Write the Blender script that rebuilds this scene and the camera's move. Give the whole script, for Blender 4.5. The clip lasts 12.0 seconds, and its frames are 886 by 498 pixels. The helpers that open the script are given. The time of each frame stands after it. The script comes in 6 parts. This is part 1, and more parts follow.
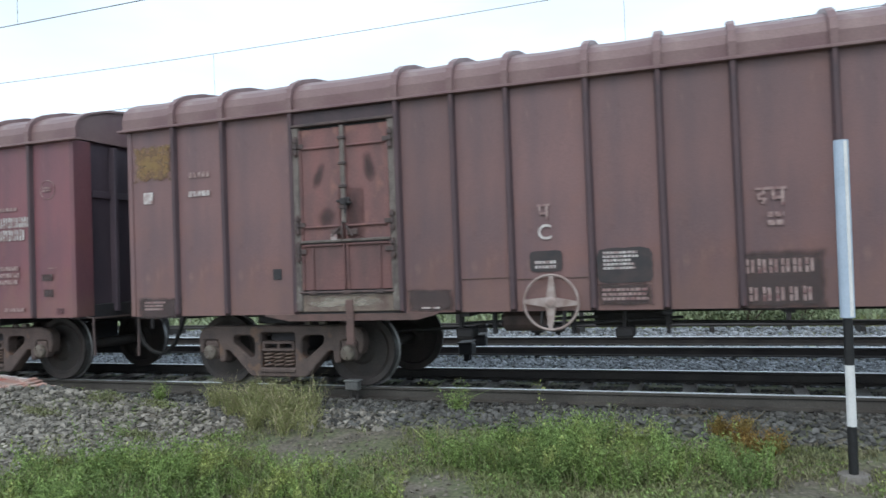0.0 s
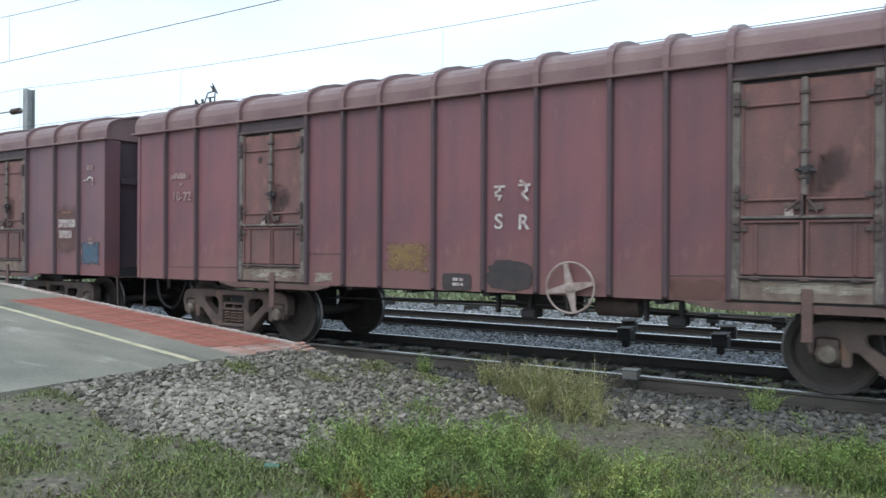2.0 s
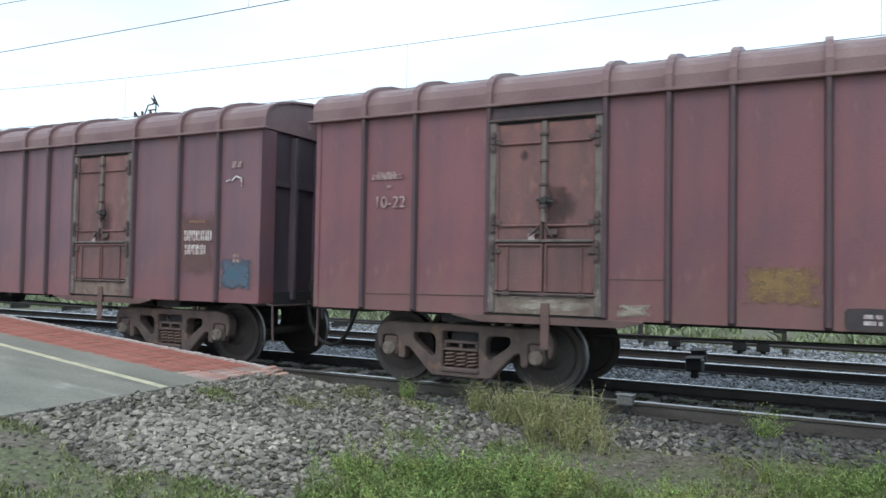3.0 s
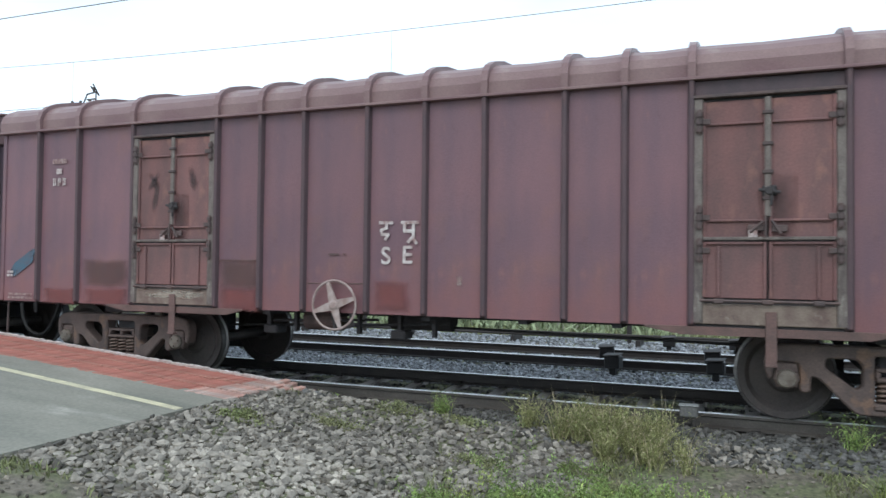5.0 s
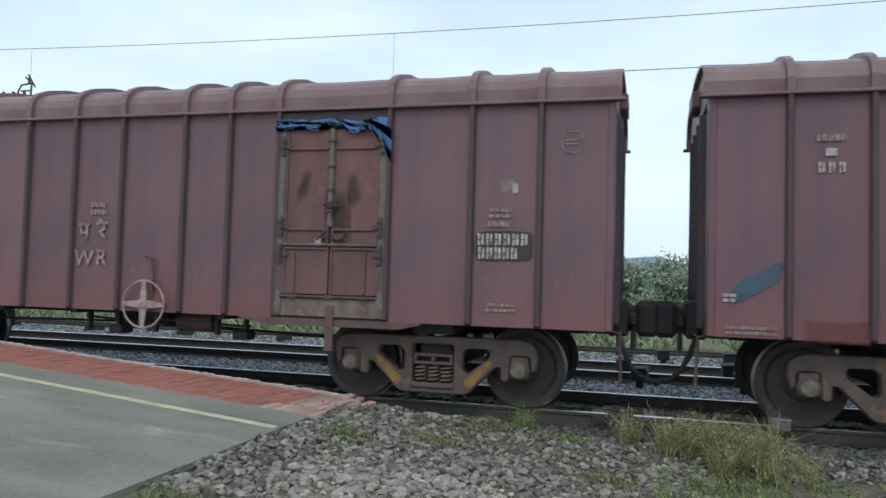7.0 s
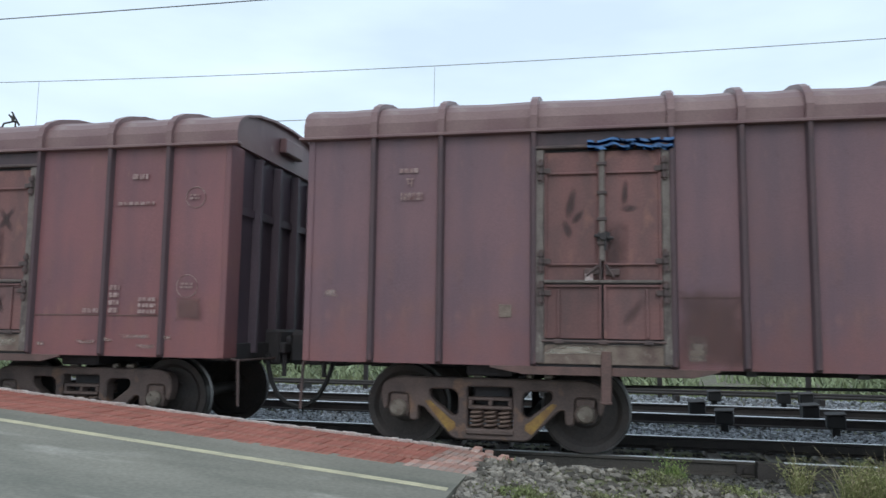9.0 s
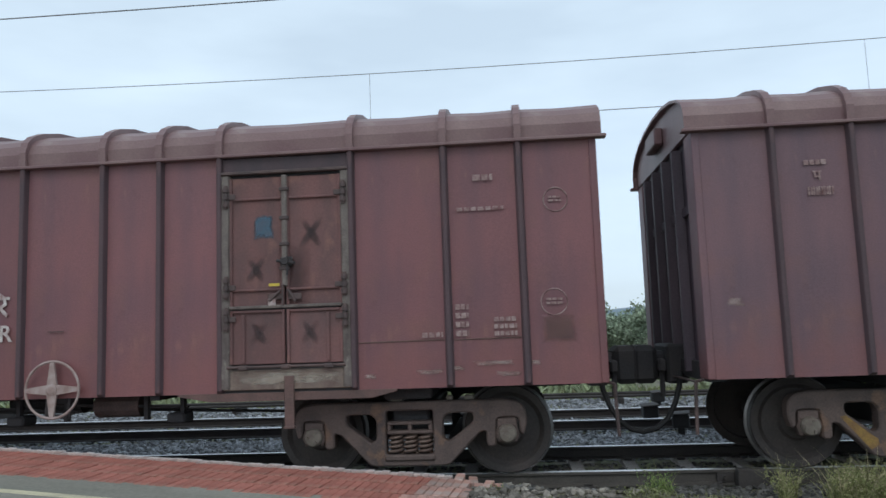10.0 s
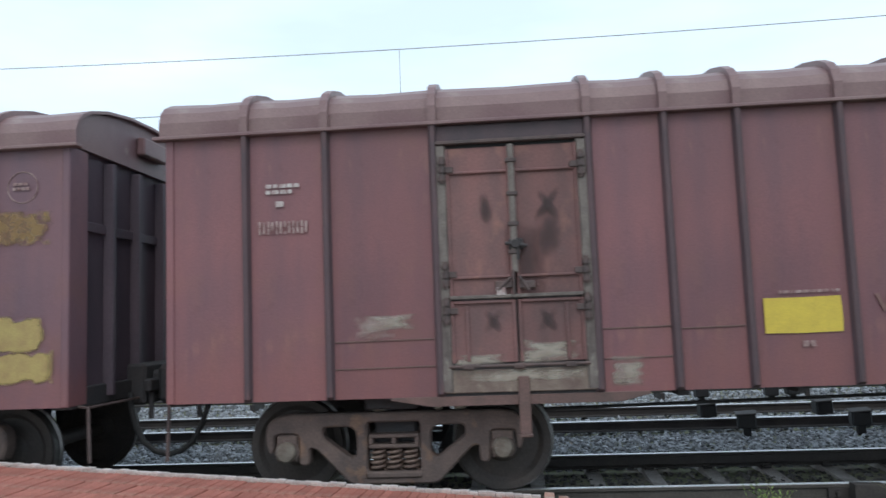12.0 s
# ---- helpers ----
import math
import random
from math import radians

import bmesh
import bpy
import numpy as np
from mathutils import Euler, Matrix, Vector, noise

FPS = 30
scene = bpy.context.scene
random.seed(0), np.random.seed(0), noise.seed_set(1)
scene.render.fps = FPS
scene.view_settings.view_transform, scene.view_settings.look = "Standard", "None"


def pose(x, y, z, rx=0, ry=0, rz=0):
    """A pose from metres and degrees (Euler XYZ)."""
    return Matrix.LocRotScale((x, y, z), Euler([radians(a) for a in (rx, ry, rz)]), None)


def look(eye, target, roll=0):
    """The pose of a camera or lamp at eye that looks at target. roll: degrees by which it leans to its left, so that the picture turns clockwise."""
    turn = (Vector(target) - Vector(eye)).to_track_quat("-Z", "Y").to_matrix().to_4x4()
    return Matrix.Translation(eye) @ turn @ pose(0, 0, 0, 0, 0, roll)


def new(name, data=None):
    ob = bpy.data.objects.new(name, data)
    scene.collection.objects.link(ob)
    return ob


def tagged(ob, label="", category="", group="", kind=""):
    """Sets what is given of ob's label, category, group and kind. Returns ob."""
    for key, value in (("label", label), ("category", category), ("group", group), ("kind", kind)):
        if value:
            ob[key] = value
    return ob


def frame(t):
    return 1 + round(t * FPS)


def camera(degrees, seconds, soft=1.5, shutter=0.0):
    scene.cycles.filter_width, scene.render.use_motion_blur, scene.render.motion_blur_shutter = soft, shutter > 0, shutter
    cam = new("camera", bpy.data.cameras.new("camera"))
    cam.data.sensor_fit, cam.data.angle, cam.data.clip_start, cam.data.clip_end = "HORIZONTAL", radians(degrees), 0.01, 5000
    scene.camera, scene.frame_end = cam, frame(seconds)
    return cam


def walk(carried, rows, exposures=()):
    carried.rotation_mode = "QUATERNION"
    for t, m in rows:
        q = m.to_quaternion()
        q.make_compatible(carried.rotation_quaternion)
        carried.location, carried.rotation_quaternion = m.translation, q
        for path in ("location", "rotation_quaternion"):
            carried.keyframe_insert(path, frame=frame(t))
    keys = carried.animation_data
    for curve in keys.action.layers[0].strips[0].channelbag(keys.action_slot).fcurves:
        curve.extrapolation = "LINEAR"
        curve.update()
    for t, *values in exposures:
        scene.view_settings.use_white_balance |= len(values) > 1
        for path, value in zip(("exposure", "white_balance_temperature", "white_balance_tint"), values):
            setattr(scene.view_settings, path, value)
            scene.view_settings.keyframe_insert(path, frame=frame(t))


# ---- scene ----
cam = camera(61.43, 12.0, soft=1.5, shutter=0.12)
# seconds, place, then pitch, roll and yaw in degrees
ROWS = [
    (0, 8.829, -8.533, 1.472, 1.32, 2.10, 20.00),
    (0.5, 8.561, -8.564, 1.478, 2.34, -0.68, 24.83),
    (1, 8.149, -8.584, 1.425, 1.51, -0.28, 26.29),
    (1.5, 7.711, -8.648, 1.415, 1.93, 1.28, 29.53),
    (2, 7.317, -8.701, 1.493, -0.08, -0.35, 32.26),
    (2.5, 6.968, -8.713, 1.473, 1.35, -0.19, 28.22),
    (3, 6.555, -8.702, 1.461, 1.66, -1.02, 27.16),
    (3.5, 6.139, -8.697, 1.492, 1.73, -0.28, 28.70),
    (5.5, 4.719, -8.404, 1.479, 1.60, -0.63, 20.49),
    (6, 4.301, -8.457, 1.429, 2.16, 0.29, 21.35),
    (6.5, 3.717, -8.603, 1.403, 6.61, 0.98, 16.36),
    (7, 3.140, -8.680, 1.417, 2.59, -1.64, 15.04),
    (9, 1.209, -8.402, 1.336, 6.00, -0.81, 11.70),
    (9.5, 0.843, -8.287, 1.427, 4.78, 0.95, 11.32),
    (10, 0.581, -8.135, 1.495, 6.39, 2.02, 5.02),
    (10.5, 0.359, -8.045, 1.521, 3.79, 1.17, 0.26),
    (11, 0.093, -7.725, 1.515, 4.20, -0.79, 5.14),
    (11.5, -0.031, -7.450, 1.564, 3.92, 0.51, 2.32),
    (12, -0.266, -7.316, 1.634, 5.38, 2.15, 4.55),
]
walk(cam, [(t, pose(x, y, z, 0, 0, yaw) @ pose(0, 0, 0, 90 + pitch) @ pose(0, 0, 0, 0, 0, -roll)) for t, x, y, z, pitch, roll, yaw in ROWS], [(0, 0.4), (0.5, 0.46), (1.5, 0.26), (2.5, 0.46), (3.0, 0.42), (3.5, 0.2), (5.5, 0.55), (6.0, 0.52), (6.5, 0.1), (7.0, 0.0), (9.0, 0.05), (9.5, -0.02), (10.0, -0.15), (10.5, 0.02), (11.5, 0.22), (12.0, 0.24)])

# ---- world and light: a bright hazy sky, the sun veiled ----
world = bpy.data.worlds.new("sky")
scene.world = world
world.use_nodes = True
wn, wl = world.node_tree.nodes, world.node_tree.links
wn.clear()
w_out, w_bg, w_sky = wn.new("ShaderNodeOutputWorld"), wn.new("ShaderNodeBackground"), wn.new("ShaderNodeTexSky")
w_sky.sky_type, w_sky.sun_disc = "NISHITA", False
w_sky.sun_elevation, w_sky.sun_rotation = radians(38), radians(200)
w_sky.air_density, w_sky.dust_density, w_sky.ozone_density = 1.0, 2.5, 1.0
w_co, w_map, w_no, w_ramp, w_mix = wn.new("ShaderNodeTexCoord"), wn.new("ShaderNodeMapping"), wn.new("ShaderNodeTexNoise"), wn.new("ShaderNodeValToRGB"), wn.new("ShaderNodeMix")
w_map.inputs["Scale"].default_value = (1.0, 1.0, 3.5)
w_no.inputs["Scale"].default_value, w_no.inputs["Detail"].default_value, w_no.inputs["Roughness"].default_value = 1.7, 5.0, 0.5
w_ramp.color_ramp.elements[0].position, w_ramp.color_ramp.elements[0].color = 0.42, (0.70, 0.67, 0.67, 1)
w_ramp.color_ramp.elements[1].position, w_ramp.color_ramp.elements[1].color = 0.66, (0.9, 0.9, 0.9, 1)
w_mix.data_type = "RGBA"
w_mix.inputs[7].default_value = (9.1, 11.1, 12.9, 1)
w_bg.inputs["Strength"].default_value = 0.1
wl.new(w_co.outputs["Generated"], w_map.inputs["Vector"])
wl.new(w_map.outputs["Vector"], w_no.inputs["Vector"])
wl.new(w_no.outputs["Fac"], w_ramp.inputs["Fac"])
wl.new(w_ramp.outputs["Color"], w_mix.inputs[0])
wl.new(w_sky.outputs["Color"], w_mix.inputs[6])
wl.new(w_mix.outputs[2], w_bg.inputs["Color"])
wl.new(w_bg.outputs["Background"], w_out.inputs["Surface"])
sun = new("sun", bpy.data.lights.new("sun", "SUN"))
sun.data.energy, sun.data.angle, sun.data.color = 0.6, radians(15), (1.0, 0.95, 0.88)
sun.matrix_world = look((0, 0, 30), (0 - 30 * math.sin(radians(200)) * -1 * 0.8, 24, 0))


# ---- materials ----
def mat(name, colour, rough=0.7, metal=0.0, second=None, scale=3.0, amount=0.6, grain=40.0, grain_amount=0.25, bump=0.15, bump_scale=60.0, stretch=(1, 1, 1), third=None, third_scale=8.0, third_cut=0.6, random_value=0.0, island=0.0, spec=0.4, fourth=None, foot=None):
    """Base colour, large stains towards the second colour, spots of the third, fine grain and relief, all at real size."""
    m = bpy.data.materials.new(name)
    m.use_nodes = True
    nodes, links = m.node_tree.nodes, m.node_tree.links
    b = nodes["Principled BSDF"]
    b.inputs["Roughness"].default_value, b.inputs["Metallic"].default_value = rough, metal
    b.inputs["Specular IOR Level"].default_value = spec
    co, mp = nodes.new("ShaderNodeTexCoord"), nodes.new("ShaderNodeMapping")
    mp.inputs["Scale"].default_value = stretch
    links.new(co.outputs["Object"], mp.inputs["Vector"])

    def tex(s, detail=5.0, source=mp):
        t = nodes.new("ShaderNodeTexNoise")
        t.inputs["Scale"].default_value, t.inputs["Detail"].default_value = s, detail
        links.new(source.outputs["Vector"] if source is mp else source.outputs["Object"], t.inputs["Vector"])
        return t

    def ramp(t, low, high, top=1.0):
        r = nodes.new("ShaderNodeMapRange")
        r.inputs["From Min"].default_value, r.inputs["From Max"].default_value, r.inputs["To Max"].default_value = low, high, top
        links.new(t, r.inputs["Value"])
        return r.outputs["Result"]

    def mix(fac, a, c, mode="MIX"):
        x = nodes.new("ShaderNodeMix")
        x.data_type, x.blend_type = "RGBA", mode
        for socket, v in ((x.inputs[0], fac), (x.inputs[6], a), (x.inputs[7], c)):
            if isinstance(v, (int, float)):
                socket.default_value = v
            elif isinstance(v, tuple):
                socket.default_value = (*v, 1)
            else:
                links.new(v, socket)
        return x.outputs[2]

    out = mix(ramp(tex(scale).outputs["Fac"], 0.38, 0.68, amount), colour, second or tuple(c * 0.6 for c in colour))
    if third:
        out = mix(ramp(tex(third_scale).outputs["Fac"], third_cut, third_cut + 0.1, 0.8), out, third)
    if fourth:
        out = mix(ramp(tex(1.7, 7.0, co).outputs["Fac"], 0.52, 0.74, 0.5), out, fourth)
        out = mix(ramp(tex(7.0, 6.0, co).outputs["Fac"], 0.62, 0.76, 0.22), out, tuple(c * 0.5 for c in colour))
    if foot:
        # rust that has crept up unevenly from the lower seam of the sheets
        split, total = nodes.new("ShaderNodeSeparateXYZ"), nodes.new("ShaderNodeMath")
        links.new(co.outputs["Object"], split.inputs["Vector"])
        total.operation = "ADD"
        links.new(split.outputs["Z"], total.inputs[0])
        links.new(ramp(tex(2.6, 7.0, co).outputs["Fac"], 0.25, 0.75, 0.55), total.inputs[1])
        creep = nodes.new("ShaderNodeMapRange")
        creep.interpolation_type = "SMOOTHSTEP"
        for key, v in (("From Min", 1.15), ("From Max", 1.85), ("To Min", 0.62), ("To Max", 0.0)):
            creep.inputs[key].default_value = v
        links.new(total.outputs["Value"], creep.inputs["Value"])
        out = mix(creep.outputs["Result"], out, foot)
    g = tex(grain, 4.0, co)
    gr = nodes.new("ShaderNodeMapRange")
    gr.inputs["From Min"].default_value, gr.inputs["From Max"].default_value = 0.3, 0.7
    gr.inputs["To Min"].default_value, gr.inputs["To Max"].default_value = 1 - grain_amount, 1 + grain_amount
    links.new(g.outputs["Fac"], gr.inputs["Value"])
    hsv = nodes.new("ShaderNodeHueSaturation")
    links.new(out, hsv.inputs["Color"])
    value = gr.outputs["Result"]
    for node_type, socket, width in (("ShaderNodeObjectInfo", "Random", random_value), ("ShaderNodeNewGeometry", "Random Per Island", island)):
        if width:
            info, rr, mul = nodes.new(node_type), nodes.new("ShaderNodeMapRange"), nodes.new("ShaderNodeMath")
            rr.inputs["To Min"].default_value, rr.inputs["To Max"].default_value = 1 - width, 1 + width
            links.new(info.outputs[socket], rr.inputs["Value"])
            mul.operation = "MULTIPLY"
            links.new(value, mul.inputs[0])
            links.new(rr.outputs["Result"], mul.inputs[1])
            value = mul.outputs["Value"]
    links.new(value, hsv.inputs["Value"])
    links.new(hsv.outputs["Color"], b.inputs["Base Color"])
    rough_map = nodes.new("ShaderNodeMapRange")
    rough_map.inputs["To Min"].default_value, rough_map.inputs["To Max"].default_value = max(rough - 0.12, 0.02), min(rough + 0.15, 1)
    links.new(g.outputs["Fac"], rough_map.inputs["Value"])
    links.new(rough_map.outputs["Result"], b.inputs["Roughness"])
    if bump:
        bp, bt = nodes.new("ShaderNodeBump"), tex(bump_scale, 5.0, co)
        bp.inputs["Strength"].default_value, bp.inputs["Distance"].default_value = bump, 0.02
        links.new(bt.outputs["Fac"], bp.inputs["Height"])
        links.new(bp.outputs["Normal"], b.inputs["Normal"])
    return m


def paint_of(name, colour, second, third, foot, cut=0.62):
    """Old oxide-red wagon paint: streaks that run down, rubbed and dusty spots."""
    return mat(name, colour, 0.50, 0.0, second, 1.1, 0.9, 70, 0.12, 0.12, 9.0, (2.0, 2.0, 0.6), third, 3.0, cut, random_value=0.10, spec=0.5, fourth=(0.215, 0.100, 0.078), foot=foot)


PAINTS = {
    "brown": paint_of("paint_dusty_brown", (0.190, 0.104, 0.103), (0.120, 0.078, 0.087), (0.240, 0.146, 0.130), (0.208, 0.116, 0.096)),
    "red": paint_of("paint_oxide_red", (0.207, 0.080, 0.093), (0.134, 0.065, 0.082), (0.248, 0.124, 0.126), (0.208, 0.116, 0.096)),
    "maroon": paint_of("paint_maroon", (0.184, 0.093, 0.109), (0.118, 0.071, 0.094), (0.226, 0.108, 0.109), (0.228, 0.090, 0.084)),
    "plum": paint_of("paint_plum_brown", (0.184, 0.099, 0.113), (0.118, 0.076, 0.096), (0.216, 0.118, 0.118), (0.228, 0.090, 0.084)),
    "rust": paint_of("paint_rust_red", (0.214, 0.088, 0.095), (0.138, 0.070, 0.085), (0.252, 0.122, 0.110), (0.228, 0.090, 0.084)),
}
ROOF = mat("roof_paint", (0.182, 0.105, 0.110), 0.46, 0, (0.25, 0.168, 0.16), 1.4, 0.8, 60, 0.12, 0.1, 9, (1, 1, 1), (0.30, 0.235, 0.21), 2.6, 0.64)
# ribs darker than the panels: soot, and the shade on their sides painted in
RIB = mat("grimy_shaded_rib_paint", (0.100, 0.064, 0.071), 0.62, 0, (0.062, 0.048, 0.056), 2.0, 0.9, 60, 0.12, 0.1, 12, (1.5, 1.5, 0.4), (0.145, 0.076, 0.077), 3.5, 0.58)
DOOR = mat("door_paint", (0.205, 0.098, 0.093), 0.62, 0, (0.122, 0.074, 0.074), 1.9, 0.95, 50, 0.14, 0.1, 10, (1.5, 1.5, 0.8), (0.25, 0.125, 0.105), 3.4, 0.58, random_value=0.12)
JAMB = mat("weathered_jamb_steel", (0.185, 0.158, 0.142), 0.72, 0.0, (0.088, 0.070, 0.066), 6.0, 0.95, 60, 0.2, 0.2, 25, (1.5, 1.5, 0.6), (0.27, 0.245, 0.215), 7.0, 0.6)
SOLE = mat("brown_sole_plate", (0.165, 0.098, 0.088), 0.75, 0, (0.105, 0.072, 0.066), 4, 0.9, 50, 0.16, 0.15, 20)
# wagon ends: paint darkened and blued for the shade they stand in
SHADED_END = mat("shaded_end_paint", (0.108, 0.080, 0.098), 0.55, 0, (0.068, 0.057, 0.072), 1.5, 0.9, 50, 0.12, 0.1, 12, (1, 1, 0.5))
GRIME = mat("greasy_steel", (0.128, 0.086, 0.080), 0.6, 0.05, (0.070, 0.054, 0.054), 5, 0.9, 60, 0.2, 0.2, 25)
SILL = mat("rubbed_sill", (0.235, 0.188, 0.155), 0.75, 0, (0.135, 0.092, 0.080), 4.0, 0.95, 60, 0.18, 0.15, 25, (1.2, 1, 1.3), (0.47, 0.44, 0.38), 3.2, 0.56)
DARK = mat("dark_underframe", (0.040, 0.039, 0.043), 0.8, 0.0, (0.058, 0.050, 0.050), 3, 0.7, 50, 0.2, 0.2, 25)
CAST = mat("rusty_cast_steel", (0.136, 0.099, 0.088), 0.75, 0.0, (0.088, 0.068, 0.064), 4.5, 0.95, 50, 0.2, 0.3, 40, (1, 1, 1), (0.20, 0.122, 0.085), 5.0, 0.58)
OCHRE = mat("worn_ochre_paint", (0.30, 0.19, 0.055), 0.7, 0, (0.17, 0.09, 0.05), 9, 0.95, 50, 0.2, 0.2, 40)
SPRING = mat("spring_steel", (0.20, 0.145, 0.12), 0.55, 0.3, (0.12, 0.08, 0.07), 9, 0.7, 60, 0.2, 0.1, 40)
WHEEL = mat("wheel_steel", (0.060, 0.052, 0.050), 0.6, 0.1, (0.084, 0.068, 0.062), 4, 0.8, 40, 0.2, 0.15, 30)
TREAD = mat("bright_tread", (0.22, 0.215, 0.215), 0.42, 0.8, (0.15, 0.145, 0.145), 20, 0.5, 80, 0.08, 0.03, 60)
CAP = mat("bearing_cap", (0.225, 0.20, 0.17), 0.6, 0.3, (0.12, 0.09, 0.075), 12, 0.8, 80, 0.2, 0.1, 50)
HANDWHEEL = mat("pale_handwheel_paint", (0.40, 0.33, 0.31), 0.6, 0.1, (0.25, 0.17, 0.15), 10, 0.8, 80, 0.12, 0.05, 50)
WHITE = mat("white_paint", (0.62, 0.59, 0.57), 0.7, 0, (0.27, 0.165, 0.16), 11, 1.0, 90, 0.1, 0.02, 50)
FADED = mat("faded_white_paint", (0.40, 0.30, 0.285), 0.75, 0, (0.185, 0.095, 0.095), 13, 1.0, 90, 0.1, 0.02, 50)
DULL_YELLOW = mat("dull_yellow_paint", (0.42, 0.33, 0.10), 0.7, 0, (0.30, 0.20, 0.09), 6, 0.9, 60, 0.1, 0.02, 50)
YELLOW = mat("yellow_paint", (0.62, 0.47, 0.075), 0.65, 0, (0.52, 0.38, 0.07), 8, 0.7, 60, 0.08, 0.02, 50)
FADED_YELLOW = mat("faded_yellow_paint", (0.255, 0.155, 0.085), 0.7, 0, (0.185, 0.085, 0.08), 7, 1.0, 60, 0.1, 0.02, 50)
BLACK = mat("black_patch", (0.045, 0.042, 0.045), 0.7, 0, (0.075, 0.055, 0.055), 6, 0.8, 60, 0.1, 0.02, 50)
SOOT = mat("sooty_patch", (0.085, 0.060, 0.058), 0.75, 0, (0.135, 0.075, 0.072), 7, 1.0, 60, 0.15, 0.02, 50)
BLUE = mat("blue_smear", (0.085, 0.145, 0.19), 0.7, 0, (0.155, 0.10, 0.115), 7, 1.0, 60, 0.1, 0.02, 50)
CLOTH = mat("blue_tarpaulin", (0.055, 0.15, 0.33), 0.55, 0, (0.035, 0.085, 0.19), 9, 0.8, 60, 0.15, 0.2, 30)
HOSE = mat("rubber_hose", (0.02, 0.02, 0.021), 0.6)
RAIL = mat("rail_side", (0.042, 0.038, 0.038), 0.8, 0.0, (0.062, 0.055, 0.050), 3, 0.8, 60, 0.2, 0.15, 40)
LIT_DUSTY_RAIL = mat("lit_dusty_rail_side", (0.100, 0.092, 0.082), 0.85, 0.0, (0.052, 0.046, 0.042), 2.2, 0.9, 60, 0.2, 0.15, 40, (0.5, 1, 1))
RAIL_TOP = mat("rail_top", (0.66, 0.66, 0.68), 0.3, 0.75, (0.5, 0.5, 0.52), 6, 0.5, 80, 0.06, 0.02, 60)
SLEEPER = mat("concrete_sleeper", (0.36, 0.335, 0.315), 0.9, 0, (0.17, 0.15, 0.14), 5, 0.9, 60, 0.2, 0.25, 50, random_value=0.15)
BALLAST = mat("grey_ballast", (0.275, 0.29, 0.31), 0.9, 0, (0.14, 0.145, 0.152), 9, 0.8, 50, 0.2, 0.2, 60, island=0.55)
GRAVEL = mat("heap_gravel", (0.290, 0.265, 0.226), 0.9, 0, (0.150, 0.137, 0.118), 9, 0.8, 50, 0.2, 0.25, 60, island=0.6, random_value=0.3)
EARTH = mat("earth_and_dust", (0.172, 0.150, 0.120), 0.95, 0, (0.105, 0.096, 0.072), 3.5, 0.9, 22, 0.4, 0.9, 30, (1, 1, 1), (0.128, 0.142, 0.074), 1.7, 0.43)
CONCRETE = mat("platform_concrete", (0.275, 0.264, 0.222), 0.85, 0, (0.152, 0.155, 0.130), 0.7, 0.95, 30, 0.14, 0.15, 40, (0.7, 1.8, 1), (0.40, 0.38, 0.335), 1.1, 0.58)
KERB = mat("platform_kerb", (0.23, 0.21, 0.19), 0.9, 0, (0.14, 0.125, 0.11), 3, 0.9, 40, 0.2, 0.3, 40)
PAVER = mat("red_paver", (0.410, 0.158, 0.120), 0.85, 0, (0.315, 0.112, 0.088), 3, 0.9, 50, 0.16, 0.2, 50, random_value=0.13, third=(0.40, 0.22, 0.165), third_scale=2.0, third_cut=0.58)
BARE = mat("bare_paver", (0.46, 0.25, 0.20), 0.9, 0, (0.42, 0.34, 0.30), 5, 0.95, 50, 0.16, 0.25, 50, random_value=0.2)
EDGE_WHITE = mat("edge_whitewash", (0.66, 0.61, 0.59), 0.85, 0, (0.42, 0.29, 0.25), 6, 0.95, 50, 0.15, 0.2, 50, random_value=0.15)
LINE = mat("yellow_line_paint", (0.60, 0.56, 0.385), 0.8, 0, (0.42, 0.395, 0.29), 4, 0.9, 40, 0.12, 0.1, 40)
LEAF = mat("weed_leaf", (0.205, 0.288, 0.092), 0.6, 0, (0.130, 0.195, 0.068), 1.6, 0.9, 25, 0.2, 0, 40, (1, 1, 1), (0.30, 0.325, 0.11), 2.4, 0.54, island=0.55, random_value=0.25, spec=0.12)
DRY = mat("dry_grass", (0.30, 0.30, 0.14), 0.7, 0, (0.20, 0.23, 0.095), 4, 0.9, 30, 0.2, 0, 40, island=0.4, spec=0.12)
ORANGE = mat("withered_weed", (0.24, 0.15, 0.05), 0.7, 0, (0.18, 0.16, 0.055), 3, 0.8, 30, 0.2, 0, 40, island=0.4, spec=0.12)
TURF = mat("low_turf", (0.195, 0.228, 0.100), 0.7, 0, (0.215, 0.20, 0.125), 1.2, 0.9, 30, 0.2, 0, 40, island=0.45, spec=0.12)
# leaf colour brightened to offset the shade inside the thick foliage
FAR_LEAF = mat("lightened_far_leaf", (0.25, 0.295, 0.175), 0.7, 0, (0.21, 0.25, 0.15), 0.6, 0.9, 20, 0.2, 0, 40, island=0.45, spec=0.12)
# pale greyed green: distance haze is put into the leaf colour
TREE_LEAF = mat("hazy_tree_leaf", (0.28, 0.335, 0.24), 0.8, 0, (0.23, 0.29, 0.215), 0.6, 0.9, 20, 0.2, 0, 40, island=0.5, spec=0.12)
BARK = mat("bark", (0.10, 0.075, 0.055), 0.9)
# the hills' blue-grey is distance haze painted as base colour
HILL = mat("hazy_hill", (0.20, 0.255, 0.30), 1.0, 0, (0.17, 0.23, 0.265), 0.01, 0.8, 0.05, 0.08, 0)
